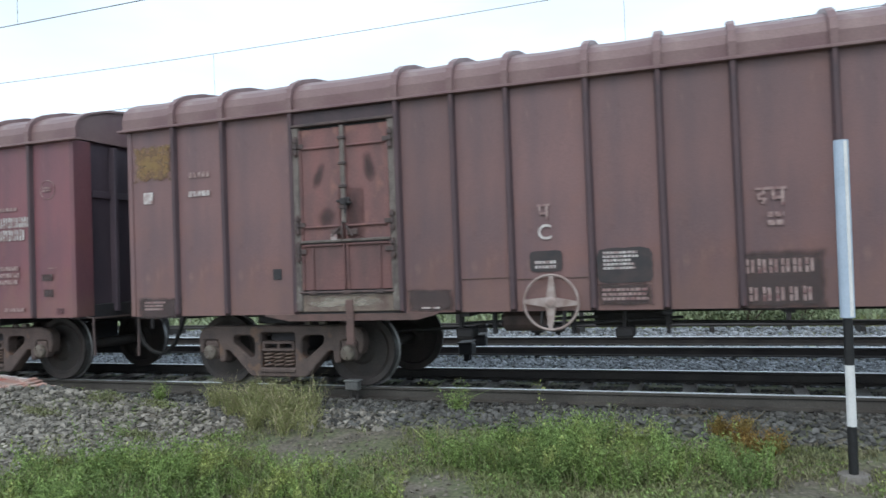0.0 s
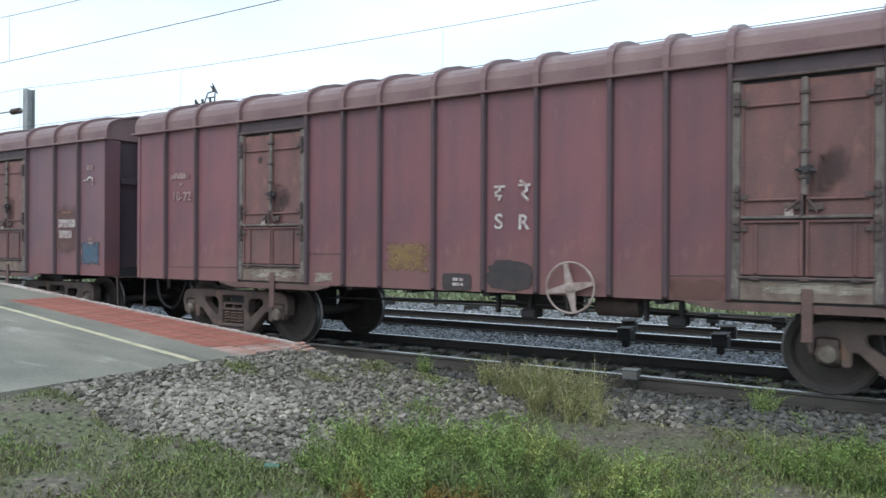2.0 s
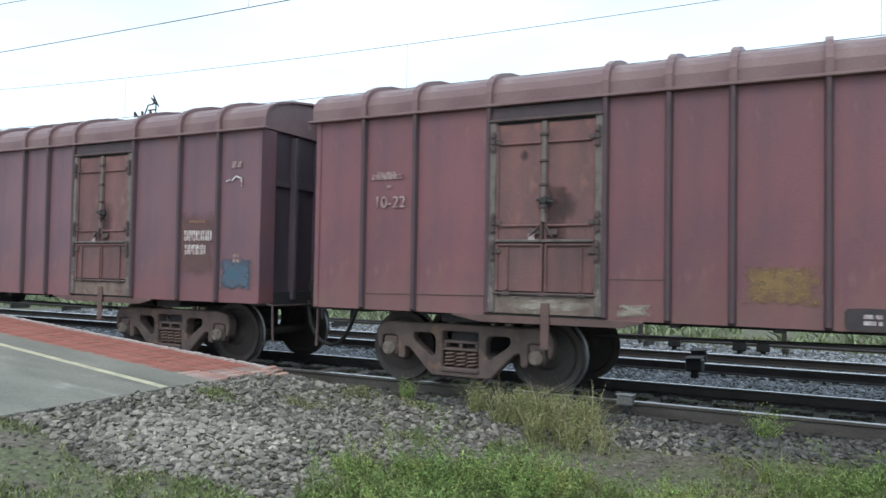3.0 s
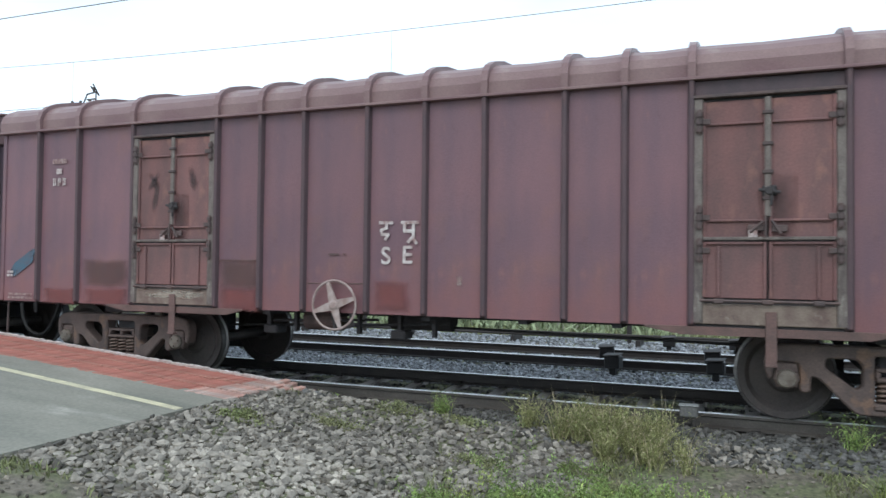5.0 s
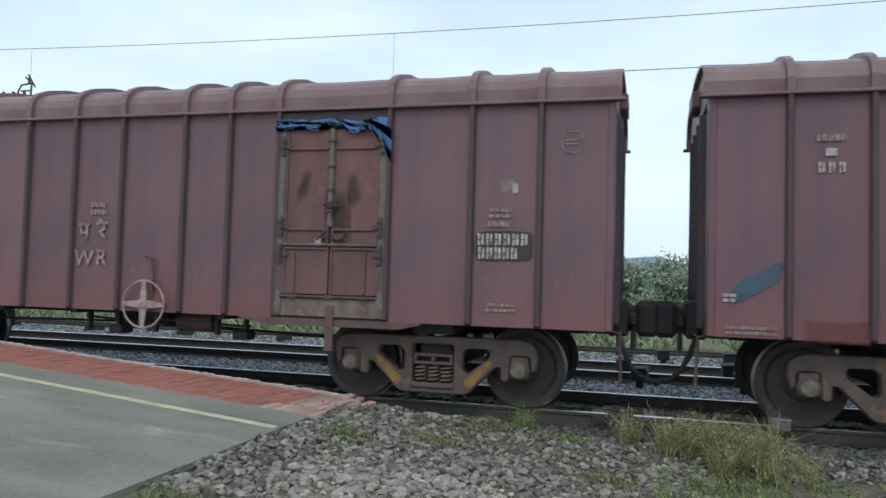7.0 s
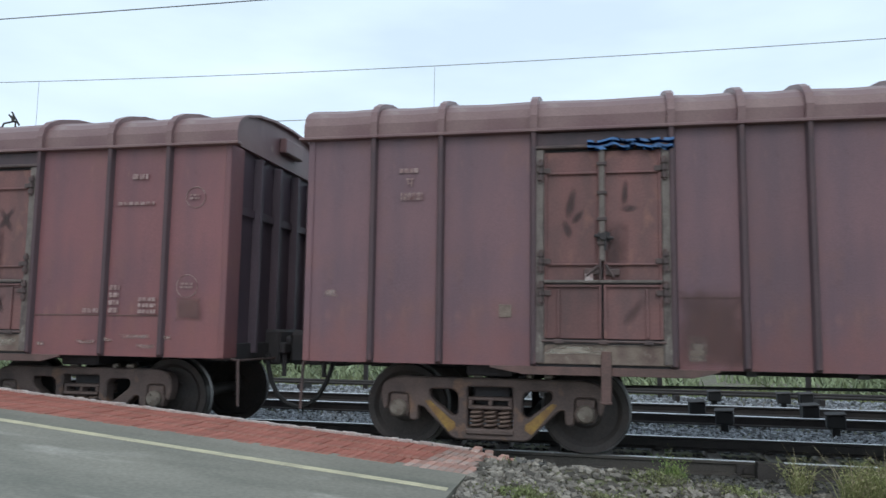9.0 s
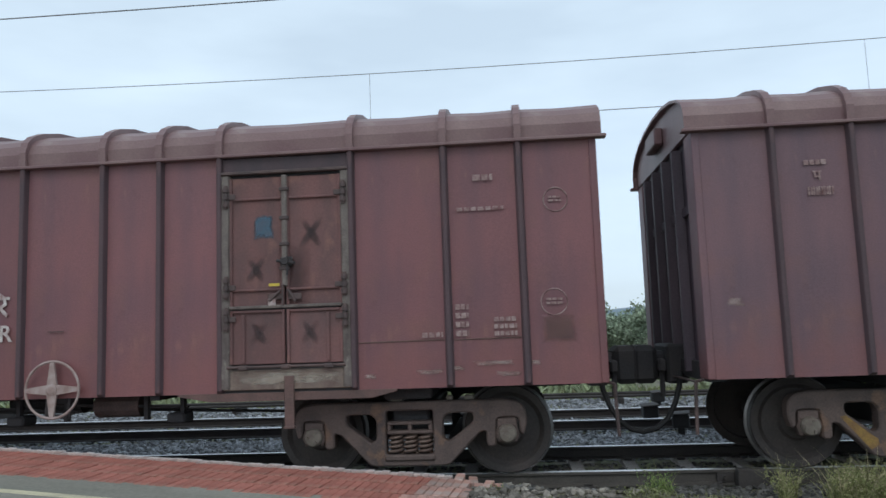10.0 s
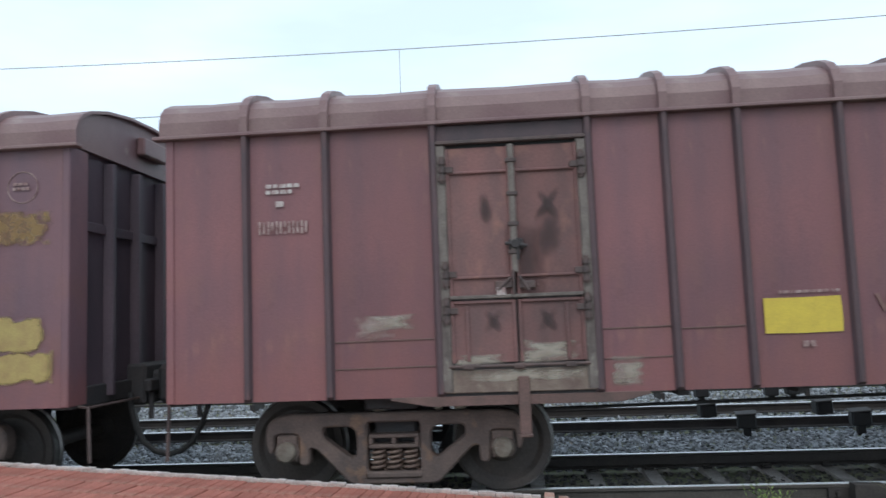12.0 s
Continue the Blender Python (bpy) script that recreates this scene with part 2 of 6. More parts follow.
STEEL = mat("galvanised_steel", (0.36, 0.37, 0.37), 0.5, 0.4, (0.26, 0.27, 0.27), 4, 0.7)
WIRE = mat("copper_wire", (0.20, 0.20, 0.21), 0.6, 0.2)
POLE_WHITE = mat("pole_white", (0.74, 0.74, 0.74), 0.6, 0, (0.6, 0.6, 0.6), 5, 0.7, 60, 0.06, 0.05, 40)
POLE_BLACK = mat("pole_black", (0.02, 0.02, 0.022), 0.5)
POLE_BLUE = mat("pole_pale_blue", (0.45, 0.53, 0.64), 0.5, 0, (0.36, 0.44, 0.55), 5, 0.7, 60, 0.06, 0.05, 40)


def stain(name, colour, second, strength=0.9, soft=0.55, grain=9.0, rough=1.2, stretch=(1, 1, 1), oval=False):
    """A rubbed or washed-out mark: ragged soft edges, broken up by noise, thinning to the paint below."""
    m = mat(name, colour, 0.75, 0, second, 8, 0.9, 60, 0.12, 0, 50)
    nodes, links = m.node_tree.nodes, m.node_tree.links
    b = nodes["Principled BSDF"]
    co, sep = nodes.new("ShaderNodeTexCoord"), nodes.new("ShaderNodeSeparateXYZ")
    links.new(co.outputs["Generated"], sep.inputs["Vector"])

    def calc(op, a, c=None):
        n = nodes.new("ShaderNodeMath")
        n.operation = op
        for socket, v in zip(n.inputs, (a, c)):
            if isinstance(v, (int, float)):
                socket.default_value = v
            elif v is not None:
                links.new(v, socket)
        return n.outputs["Value"]

    far = [calc("ABSOLUTE", calc("SUBTRACT", sep.outputs[k], 0.5)) for k in ("X", "Z")]
    reach = calc("SQRT", calc("ADD", calc("MULTIPLY", far[0], far[0]), calc("MULTIPLY", far[1], far[1]))) if oval else calc("MAXIMUM", *far)
    inside = calc("SUBTRACT", 1.0, calc("MULTIPLY", reach, 2.0))
    noise_at = nodes.new("ShaderNodeTexNoise")
    noise_at.inputs["Scale"].default_value, noise_at.inputs["Detail"].default_value = grain, 6.0
    scaled = nodes.new("ShaderNodeMapping")
    scaled.inputs["Scale"].default_value = stretch
    links.new(co.outputs["Object"], scaled.inputs["Vector"])
    links.new(scaled.outputs["Vector"], noise_at.inputs["Vector"])
    broken = calc("MULTIPLY", calc("SUBTRACT", noise_at.outputs["Fac"], 0.5), rough)
    r = nodes.new("ShaderNodeMapRange")
    r.interpolation_type = "SMOOTHSTEP"
    r.inputs["From Min"].default_value, r.inputs["From Max"].default_value, r.inputs["To Max"].default_value = 0.0, soft, strength
    edge = nodes.new("ShaderNodeMapRange")
    edge.inputs["From Max"].default_value = 0.2
    links.new(inside, edge.inputs["Value"])
    links.new(calc("ADD", inside, broken), r.inputs["Value"])
    links.new(calc("MULTIPLY", r.outputs["Result"], edge.outputs["Result"]), b.inputs["Alpha"])
    return m


SOFT = {
    "faded_white_paint": stain("rubbed_chalk", (0.46, 0.37, 0.34), (0.28, 0.17, 0.16), 0.45, 0.9, 14.0, 2.2, (0.6, 1, 1.4)),
    "sooty_patch": stain("soot_stain", (0.085, 0.064, 0.064), (0.115, 0.078, 0.076), 0.7, 0.4, 5.0, 0.8),
    "paint_rust_red": stain("fresh_red_wash", (0.245, 0.085, 0.082), (0.215, 0.085, 0.085), 0.6, 0.7, 3.0, 0.8),
    "paint_plum_brown": stain("brown_wash", (0.128, 0.080, 0.074), (0.155, 0.088, 0.080), 0.36, 0.6, 3.0, 0.8),
    "paint_dusty_brown": stain("dusty_wash", (0.205, 0.118, 0.108), (0.17, 0.10, 0.10), 0.5, 0.6, 4.0, 0.8),
    "paint_maroon": stain("maroon_wash", (0.15, 0.07, 0.078), (0.12, 0.066, 0.076), 0.5, 0.6, 4.0, 0.8),
    "brown_sole_plate": stain("rust_wash", (0.205, 0.112, 0.092), (0.165, 0.092, 0.082), 0.55, 0.5, 4.0, 0.8),
    "faded_yellow_paint": stain("flaking_yellow", (0.33, 0.22, 0.10), (0.22, 0.125, 0.085), 0.62, 0.4, 9.0, 2.0),
    "dull_yellow_paint": stain("peeling_yellow", (0.42, 0.33, 0.13), (0.34, 0.24, 0.11), 0.92, 0.3, 4.0, 2.6),
    "blue_smear": stain("washed_blue", (0.075, 0.15, 0.21), (0.12, 0.125, 0.16), 0.8, 0.5, 7.0, 1.4),
}
LIMEWASH = stain("lime_wash", (0.45, 0.41, 0.35), (0.30, 0.24, 0.20), 0.7, 0.9, 7.0, 2.4, (0.45, 1, 2.6))
SMEAR = stain("soot_smear", (0.080, 0.058, 0.060), (0.105, 0.068, 0.068), 0.42, 0.9, 8.0, 1.0, (1, 1, 0.6), True)


# ---- builders ----
def mesh_of(name, bm, material, smooth=False):
    me = bpy.data.meshes.new(name)
    bmesh.ops.recalc_face_normals(bm, faces=bm.faces)
    bm.to_mesh(me)
    bm.free()
    me.materials.append(material)
    if smooth:
        me.shade_smooth()
    return me


def part(name, bm, material, parent, label="", smooth=False):
    """One mesh object under a thing or a part; bm may be a finished mesh that several parts share."""
    ob = new(name, bm if isinstance(bm, bpy.types.Mesh) else mesh_of(name, bm, material, smooth))
    ob.parent = parent
    return tagged(ob, label)


def thing(name, label, category, group="", kind="", at=(0, 0, 0)):
    ob = new(name)
    ob.empty_display_size = 0.2
    ob.location = at
    return tagged(ob, label, category, group, kind)


def solid(name, bm, material, label, category, group="", kind="", at=(0, 0, 0), smooth=False):
    ob = new(name, mesh_of(name, bm, material, smooth))
    ob.location = at
    return tagged(ob, label, category, group, kind)


def box(bm, x0, x1, y0, y1, z0, z1, bevel=0.0):
    vs = [bm.verts.new((x, y, z)) for x in (x0, x1) for y in (y0, y1) for z in (z0, z1)]
    fs = [bm.faces.new([vs[i] for i in f]) for f in ((0, 1, 3, 2), (4, 6, 7, 5), (0, 4, 5, 1), (2, 3, 7, 6), (0, 2, 6, 4), (1, 5, 7, 3))]
    if bevel:
        bmesh.ops.bevel(bm, geom=list({e for f in fs for e in f.edges}), offset=bevel, segments=1, affect="EDGES")
    return bm


def slab(bm, outline, y0, y1, bevel=0.0):
    """A convex or simple outline in x and z, given thickness in y."""
    a = [bm.verts.new((x, y0, z)) for x, z in outline]
    b = [bm.verts.new((x, y1, z)) for x, z in outline]
    fs = [bm.faces.new(a), bm.faces.new(b[::-1])]
    k = len(a)
    fs += [bm.faces.new((a[i], b[i], b[(i + 1) % k], a[(i + 1) % k])) for i in range(k)]
    if bevel:
        bmesh.ops.bevel(bm, geom=list(fs[0].edges) + list(fs[1].edges), offset=bevel, segments=1, affect="EDGES")
    return bm


def rod(bm, p, q, r, n=8, r2=None):
    p, q = Vector(p), Vector(q)
    turn = (q - p).to_track_quat("Z", "Y").to_matrix()
    rings = []
    for c, rad in ((p, r), (q, r if r2 is None else r2)):
        rings.append([bm.verts.new(c + turn @ Vector((rad * math.cos(a), rad * math.sin(a), 0))) for a in [2 * math.pi * i / n for i in range(n)]])
    for i in range(n):
        bm.faces.new((rings[0][i], rings[0][(i + 1) % n], rings[1][(i + 1) % n], rings[1][i]))
    bm.faces.new(rings[0][::-1])
    bm.faces.new(rings[1])
    return bm


def tube(bm, points, r, n=6):
    """A round bar swept along the points."""
    pts = [Vector(p) for p in points]
    rings = []
    for i, p in enumerate(pts):
        d = (pts[min(i + 1, len(pts) - 1)] - pts[max(i - 1, 0)]).normalized()
        u = d.cross(Vector((0.13, 0.31, 0.94))).normalized()
        v = d.cross(u)
        rings.append([bm.verts.new(p + u * r * math.cos(a) + v * r * math.sin(a)) for a in [2 * math.pi * k / n for k in range(n)]])
    for a, b in zip(rings, rings[1:]):
        for k in range(n):
            bm.faces.new((a[k], a[(k + 1) % n], b[(k + 1) % n], b[k]))
    bm.faces.new(rings[0][::-1])
    bm.faces.new(rings[-1])
    return bm


def lathe(bm, profile, centre, n=28):
    """Turns a profile of (radius, y) round the axis along y through centre (x, z)."""
    cx, cz = centre
    rings = [[bm.verts.new((cx + r * math.cos(a), y, cz + r * math.sin(a))) for a in [2 * math.pi * i / n for i in range(n)]] for r, y in profile]
    for a, b in zip(rings, rings[1:]):
        for i in range(n):
            bm.faces.new((a[i], a[(i + 1) % n], b[(i + 1) % n], b[i]))
    bm.faces.new(rings[0][::-1])
    bm.faces.new(rings[-1])
    return bm


def torus_y(bm, centre, major, minor, n=32, k=6):
    cx, cy, cz = centre
    rings = []
    for i in range(n):
        a = 2 * math.pi * i / n
        rings.append([bm.verts.new((cx + (major + minor * math.cos(b)) * math.cos(a), cy + minor * math.sin(b), cz + (major + minor * math.cos(b)) * math.sin(a))) for b in [2 * math.pi * j / k for j in range(k)]])
    for i in range(n):
        for j in range(k):
            bm.faces.new((rings[i][j], rings[(i + 1) % n][j], rings[(i + 1) % n][(j + 1) % k], rings[i][(j + 1) % k]))
    return bm


SHARED = {}


def shared(key, make, material, smooth=False):
    if key not in SHARED:
        SHARED[key] = mesh_of(key, make(), material, smooth)
    return SHARED[key]


# ---- ground: one sheet, with the track bed, the gravel heap and the far field ----
def ease(a, b, v):
    v = min(max((v - a) / (b - a), 0), 1)
    return v * v * (3 - 2 * v)


def platform_top(x):
    return min(0.135 - 0.078 * min(x, 0.4), 0.74)


def ground_z(x, y):
    z = -0.36 + 0.04 * noise.noise((x * 0.5, y * 0.5, 0)) + 0.02 * noise.noise((x * 2.1, y * 2.1, 3))
    bed = ease(-1.9, -0.75, y) * (1 - ease(9.9, 10.9, y))
    z = z * (1 - bed) + (-0.215 + 0.05 * ease(-1.3, -0.7, y) * (1 - ease(-0.16, -0.05, y))) * bed
    # the heap of spare gravel against the end of the platform
    across = ease(-6.3, -4.2, y) * (1 - ease(-1.3, -0.72, y))
    along = 1 - ease(0.2, 4.4, x)
    rise = 0.44 * across * along * (0.85 + 0.3 * noise.noise((x * 0.9, y * 0.9, 7)))
    z = z + rise
    if x < 0.6 and y < -4.2:
        z = max(z, -0.36 + 0.40 * (1 - ease(0.0, 2.5, x)) * (1 - ease(-5.4, -4.2, y)))
    if y < -1.0:
        z = max(z, -0.36 + (0.455 + 0.03 * noise.noise((x * 1.7, y * 1.7, 4))) * (1 - ease(0.1, 2.6, x)))
    if x < 0.12 and y < -0.6:
        z = min(z, -0.1)
    if y > 10.9:
        z = -0.33 + 0.1 * noise.noise((x * 0.1, y * 0.1, 1)) - 0.002 * (y - 10.9)
    return z


def axis(parts):
    out = []
    for a, b, step in parts:
        k = max(int(round((b - a) / step)), 1)
        out += [a + (b - a) * i / k for i in range(k)]
    return out + [parts[-1][1]]


def sheet():
    xs = axis([(-3000, -300, 900), (-300, -60, 60), (-60, -14, 4), (-14, -1, 0.7), (-1, 11, 0.2), (11, 20, 0.9), (20, 60, 5), (60, 300, 60), (300, 3000, 900)])
    ys = axis([(-3000, -200, 700), (-200, -30, 34), (-30, -9, 3), (-9, -6, 0.5), (-6, 0, 0.16), (0, 13.2, 0.6), (13.2, 40, 3), (40, 300, 40), (300, 3000, 900)])
    vs = [(x, y, ground_z(x, y)) for y in ys for x in xs]
    w = len(xs)
    fs = [(j * w + i, j * w + i + 1, (j + 1) * w + i + 1, (j + 1) * w + i) for j in range(len(ys) - 1) for i in range(w - 1)]
    me = bpy.data.meshes.new("ground")
    me.from_pydata(vs, [], fs)
    me.materials.append(EARTH)
    me.shade_smooth()
    return tagged(new("ground", me), "dusty earth with patchy grass beside the tracks", "ground", kind="structure")


sheet()
rng = np.random.default_rng(5)


# ---- tracks ----
RAIL_PROFILE = [(-0.068, -0.156), (0.068, -0.156), (0.068, -0.142), (0.012, -0.125), (0.009, -0.045), (0.034, -0.032), (0.034, -0.006), (0.028, 0.0), (-0.028, 0.0), (-0.034, -0.006), (-0.034, -0.032), (-0.009, -0.045), (-0.012, -0.125), (-0.068, -0.142)]


def rail_mesh(length):
    """A flat-bottomed rail with a bright running table."""
    bm = bmesh.new()
    a = [bm.verts.new((-length / 2, y, z)) for y, z in RAIL_PROFILE]
    b = [bm.verts.new((length / 2, y, z)) for y, z in RAIL_PROFILE]
    k = len(a)
    for i in range(k):
        f = bm.faces.new((a[i], b[i], b[(i + 1) % k], a[(i + 1) % k]))
        f.material_index = 1 if i in (6, 7, 8) else 0
    bm.faces.new(a[::-1])
    bm.faces.new(b)
    return bm


def sleeper_mesh():
    bm = bmesh.new()
    top, low = 0.075, 0.13
    y0, y1 = -0.54, 2.216
    rows = [(y0, -0.175), (y0 + 0.5, -0.160), (0.838, -0.205), (y1 - 0.5, -0.160), (y1, -0.175)]
    prev = None
    for y, z in rows:
        ring = [bm.verts.new(c) for c in ((-low, y, -0.34), (low, y, -0.34), (top, y, z), (-top, y, z))]
        if prev:
            for i in range(4):
                bm.faces.new((prev[i], prev[(i + 1) % 4], ring[(i + 1) % 4], ring[i]))
        else:
            bm.faces.new(ring[::-1])
        prev = ring
    bm.faces.new(prev)
    return bm


def clip_mesh():
    bm = bmesh.new()
    box(bm, -0.05, 0.05, -0.115, -0.068, -0.165, -0.135, 0.006)
    box(bm, -0.05, 0.05, 0.068, 0.115, -0.165, -0.135, 0.006)
    rod(bm, (-0.045, -0.085, -0.128), (0.045, -0.085, -0.118), 0.011)
    rod(bm, (-0.045, 0.085, -0.128), (0.045, 0.085, -0.118), 0.011)
    return bm


def track(y, x0, x1, label, fine):
    t = thing("railway_track", label, "railway track", "parallel railway tracks", "structure", (0, y, 0))
    for dy in (0.0, 1.676):
        # light and dust coloured into the near rail, wagon shade into the far
        side = LIT_DUSTY_RAIL if fine and not dy else RAIL
        key = side.name + "_rail"
        if key not in SHARED:
            shared(key, lambda: rail_mesh(x1 - x0), side).materials.append(RAIL_TOP)
        r = part("rail", SHARED[key], side, t)
        r.location = ((x0 + x1) / 2, dy, 0)
    s = shared("sleeper", sleeper_mesh, SLEEPER)
    x = x0 + 0.2
    while x < x1:
        ob = part("sleeper", s, SLEEPER, t)
        ob.location = (x, 0, rng.uniform(-0.012, 0.004) - (0.0 if fine else 0.065))
        ob.rotation_euler = (0, 0, rng.uniform(-0.012, 0.012))
        if fine and -6 < x < 11:
            for dy in (0.0, 1.676):
                c = part("rail_clip", shared("rail_clip", clip_mesh, RAIL), RAIL, ob)
                c.location = (0, dy, 0)
        x += 0.65
    return t


track(0.0, -60, 40, "worn railway track on pale concrete sleepers", True)
track(4.40, -60, 40, "second railway track with dark rails in grey ballast", False)


def pipe_run():
    """Two lines of signal pipe on low carriers, with a few taller posts."""
    t = thing("signal_pipes", "thin black signal pipes on low carriers beyond the tracks", "signal pipes")
    for y, z in ((8.75, -0.02), (9.25, 0.0)):
        part("pipe", rod(bmesh.new(), (-60, y, z), (40, y, z), 0.032, 8), RAIL, t)
    for i in range(34):
        part("carrier", shared("pipe_carrier", lambda: box(bmesh.new(), -0.05, 0.05, -0.36, 0.36, -0.30, -0.055, 0.01), RAIL), RAIL, t).location = (-58 + 2.9 * i, 9.0, 0)
    for x in (-16.0, -10.2, -4.4, 2.6, 5.75, 10.3):
        part("post", shared("pipe_post", lambda: box(bmesh.new(), -0.05, 0.05, -0.045, 0.045, -0.35, 0.62, 0.008), RAIL), RAIL, t).location = (x, 9.5, 0)


pipe_run()


def joint():
    """Fishplates with four bolts, and the insulated block of the joint."""
    t = thing("rail_joint", "dark bolted rail joint clamped to the near rail", "rail joint", at=(2.93, 0, 0))
    bm = bmesh.new()
    for y in (-0.05, 0.02):
        box(bm, -0.32, 0.32, y, y + 0.03, -0.13, -0.035, 0.006)
    part("fishplate", bm, RAIL, t)
    for x in (-0.24, -0.08, 0.08, 0.24):
        part("bolt", shared("joint_bolt", lambda: lathe(bmesh.new(), [(0.022, -0.085), (0.022, -0.05)], (0, 0), 6), RAIL), RAIL, t).location = (x, 0, -0.085)
    part("joint_block", slab(bmesh.new(), [(-0.15, -0.26), (0.16, -0.26), (0.15, -0.06), (0.13, 0.015), (-0.14, 0.02), (-0.145, -0.06)], -0.19, -0.056, 0.012), RAIL, t)


def bond_box():
    t = thing("track_box", "small grey metal box on two legs beside the rail", "trackside box", at=(4.55, -0.2, 0))
    part("box", box(bmesh.new(), -0.09, 0.09, -0.07, 0.05, -0.02, 0.09, 0.012), mat("grey_box_paint", (0.16, 0.16, 0.155), 0.7, 0.1), t)
    part("lid", box(bmesh.new(), -0.10, 0.10, -0.08, 0.06, 0.0925, 0.105, 0.004), STEEL, t)
    for x in (-0.05, 0.05):
        part("leg", rod(bmesh.new(), (x, -0.01, -0.32), (x, -0.01, -0.015), 0.016), RAIL, t)


joint()
bond_box()


def stub_box():
    bm = bmesh.new()
    box(bm, -0.13, 0.13, -0.10, 0.10, -0.12, 0.08, 0.02)
    return bm


for x, y, z, turn in ((3.12, 3.90, 0.04, -14), (2.84, 4.95, 0.07, 5), (4.69, 3.90, 0.04, -8), (4.60, 4.95, 0.07, 4), (3.6, 8.3, 0.0, 6), (4.95, 8.25, 0.0, -5), (5.4, 8.35, 0.0, 3)):
    t = thing("signal_box_stub", "low black iron box on a short leg between the tracks", "trackside box", "black boxes between the tracks", at=(x, y, z))
    t.rotation_euler = (0, 0, radians(turn))
    part("case", shared("stub_case", stub_box, POLE_BLACK), POLE_BLACK, t)
    part("lid", shared("stub_lid", lambda: box(bmesh.new(), -0.145, 0.145, -0.115, 0.115, 0.086, 0.105, 0.008), RAIL), RAIL, t).rotation_euler = (radians(6), radians(-4), 0)
    part("leg", shared("stub_leg", lambda: box(bmesh.new(), -0.05, 0.05, -0.05, 0.05, -0.30, -0.122), POLE_BLACK), POLE_BLACK, t)


# ---- loose stones ----
ICO = bmesh.new()
bmesh.ops.create_icosphere(ICO, subdivisions=1, radius=1)
ICO_V = np.array([v.co[:] for v in ICO.verts])
ICO_F = np.array([[v.index for v in f.verts] for f in ICO.faces])
ICO.free()


def stone_verts(k, size):
    v = np.repeat(ICO_V[None], k, 0) * rng.uniform(0.5, 1.3, (k, 12, 1)) * np.array((1.15, 1.0, 0.72))
    v = v * rng.uniform(0.6, 1.2, (k, 1, 3)) * (size * rng.uniform(0.6, 1.35, (k, 1, 1)))
    a = rng.uniform(0, 2 * np.pi, k)
    b = rng.uniform(-0.7, 0.7, k)
    ca, sa, cb, sb = (f[:, None] for f in (np.cos(a), np.sin(a), np.cos(b), np.sin(b)))
    x, y, z = v[..., 0], v[..., 1], v[..., 2]
    y, z = y * cb - z * sb, y * sb + z * cb
    x, y = x * ca - y * sa, x * sa + y * ca
    return np.stack([x, y, z], -1)


def stones(name, places, size, material, label, parent=None):
    v = stone_verts(len(places), size) + np.array(places)[:, None]
    f = (ICO_F[None] + 12 * np.arange(len(places))[:, None, None]).reshape(-1, 3)
    me = bpy.data.meshes.new(name)
    me.from_pydata(v.reshape(-1, 3).tolist(), [], f.tolist())
    me.materials.append(material)
    ob = new(name, me)
    ob.parent = parent
    return tagged(ob, label, "" if parent else "ballast", kind="stuff")


def scatter(x0, x1, y0, y1, step, keep=lambda x, y: True, lift=0.0):
    out = []
    for x in np.arange(x0, x1, step):
        for y in np.arange(y0, y1, step):
            px, py = x + rng.uniform(-0.5, 0.5) * step, y + rng.uniform(-0.5, 0.5) * step
            if keep(px, py):
                out.append((px, py, ground_z(px, py) + lift + rng.uniform(-0.012, 0.012)))
    return out


def on_heap(x, y):
    edge = 0.5 * noise.noise((x * 0.8, y * 0.8, 11)) + 0.25 * noise.noise((x * 2.5, y * 2.5, 5))
    if y > -1.25:
        return x > 0.45 or y > -0.72
    return x > 0.16 and x < 3.9 + 1.5 * edge + 0.9 * (y + 3.0) * -0.25 and y > -4.75 + 0.7 * edge + 0.12 * x


stones("ballast_between_tracks", scatter(-14, 13, 1.83, 4.30, 0.062, lift=0.012), 0.036, BALLAST, "grey angular ballast stones between the first two tracks")
stones("ballast_in_track", scatter(-9, 12, 0.12, 1.56, 0.075, lift=-0.005), 0.034, mat("dark_ballast", (0.125, 0.12, 0.116), 0.9, 0, (0.05, 0.047, 0.045), 6, 0.9, 50, 0.2, 0.2, 60, island=0.5), "dark ballast stones between the rails")
stones("ballast_beyond", scatter(-16, 14, 4.50, 5.98, 0.085, lift=0.015), 0.045, BALLAST, "grey ballast round the second track")
stones("ballast_far", scatter(-18, 15, 6.17, 10.2, 0.12, lift=0.012), 0.05, BALLAST, "pale ballast under the signal pipes")
stones("ballast_shoulder", scatter(0.5, 12.5, -1.15, -0.1, 0.056, lambda x, y: noise.noise((x, y * 2, 9)) < 0.5, 0.005 ), 0.036, mat("shoulder_ballast", (0.122, 0.119, 0.112), 0.9, 0, (0.062, 0.060, 0.056), 7, 0.9, 50, 0.2, 0.2, 60, island=0.6), "dark grey ballast on the shoulder of the track")
PEBBLES = scatter(0.3, 10.5, -6.4, -1.1, 0.085, lambda x, y: rng.random() < 0.8, 0.003)
stones("pebbles", PEBBLES, 0.021, mat("earthy_pebble", (0.215, 0.19, 0.155), 0.95, 0, (0.115, 0.10, 0.08), 9, 0.9, 50, 0.2, 0.2, 60, island=0.5), "small earthy pebbles and clods in the dust")
heap = thing("gravel_heap", "heap of spare grey gravel at the platform's end", "gravel heap")
HEAP_NEAR = scatter(0.75, 2.25, -4.35, -3.05, 0.081, on_heap, 0.012)[:298]
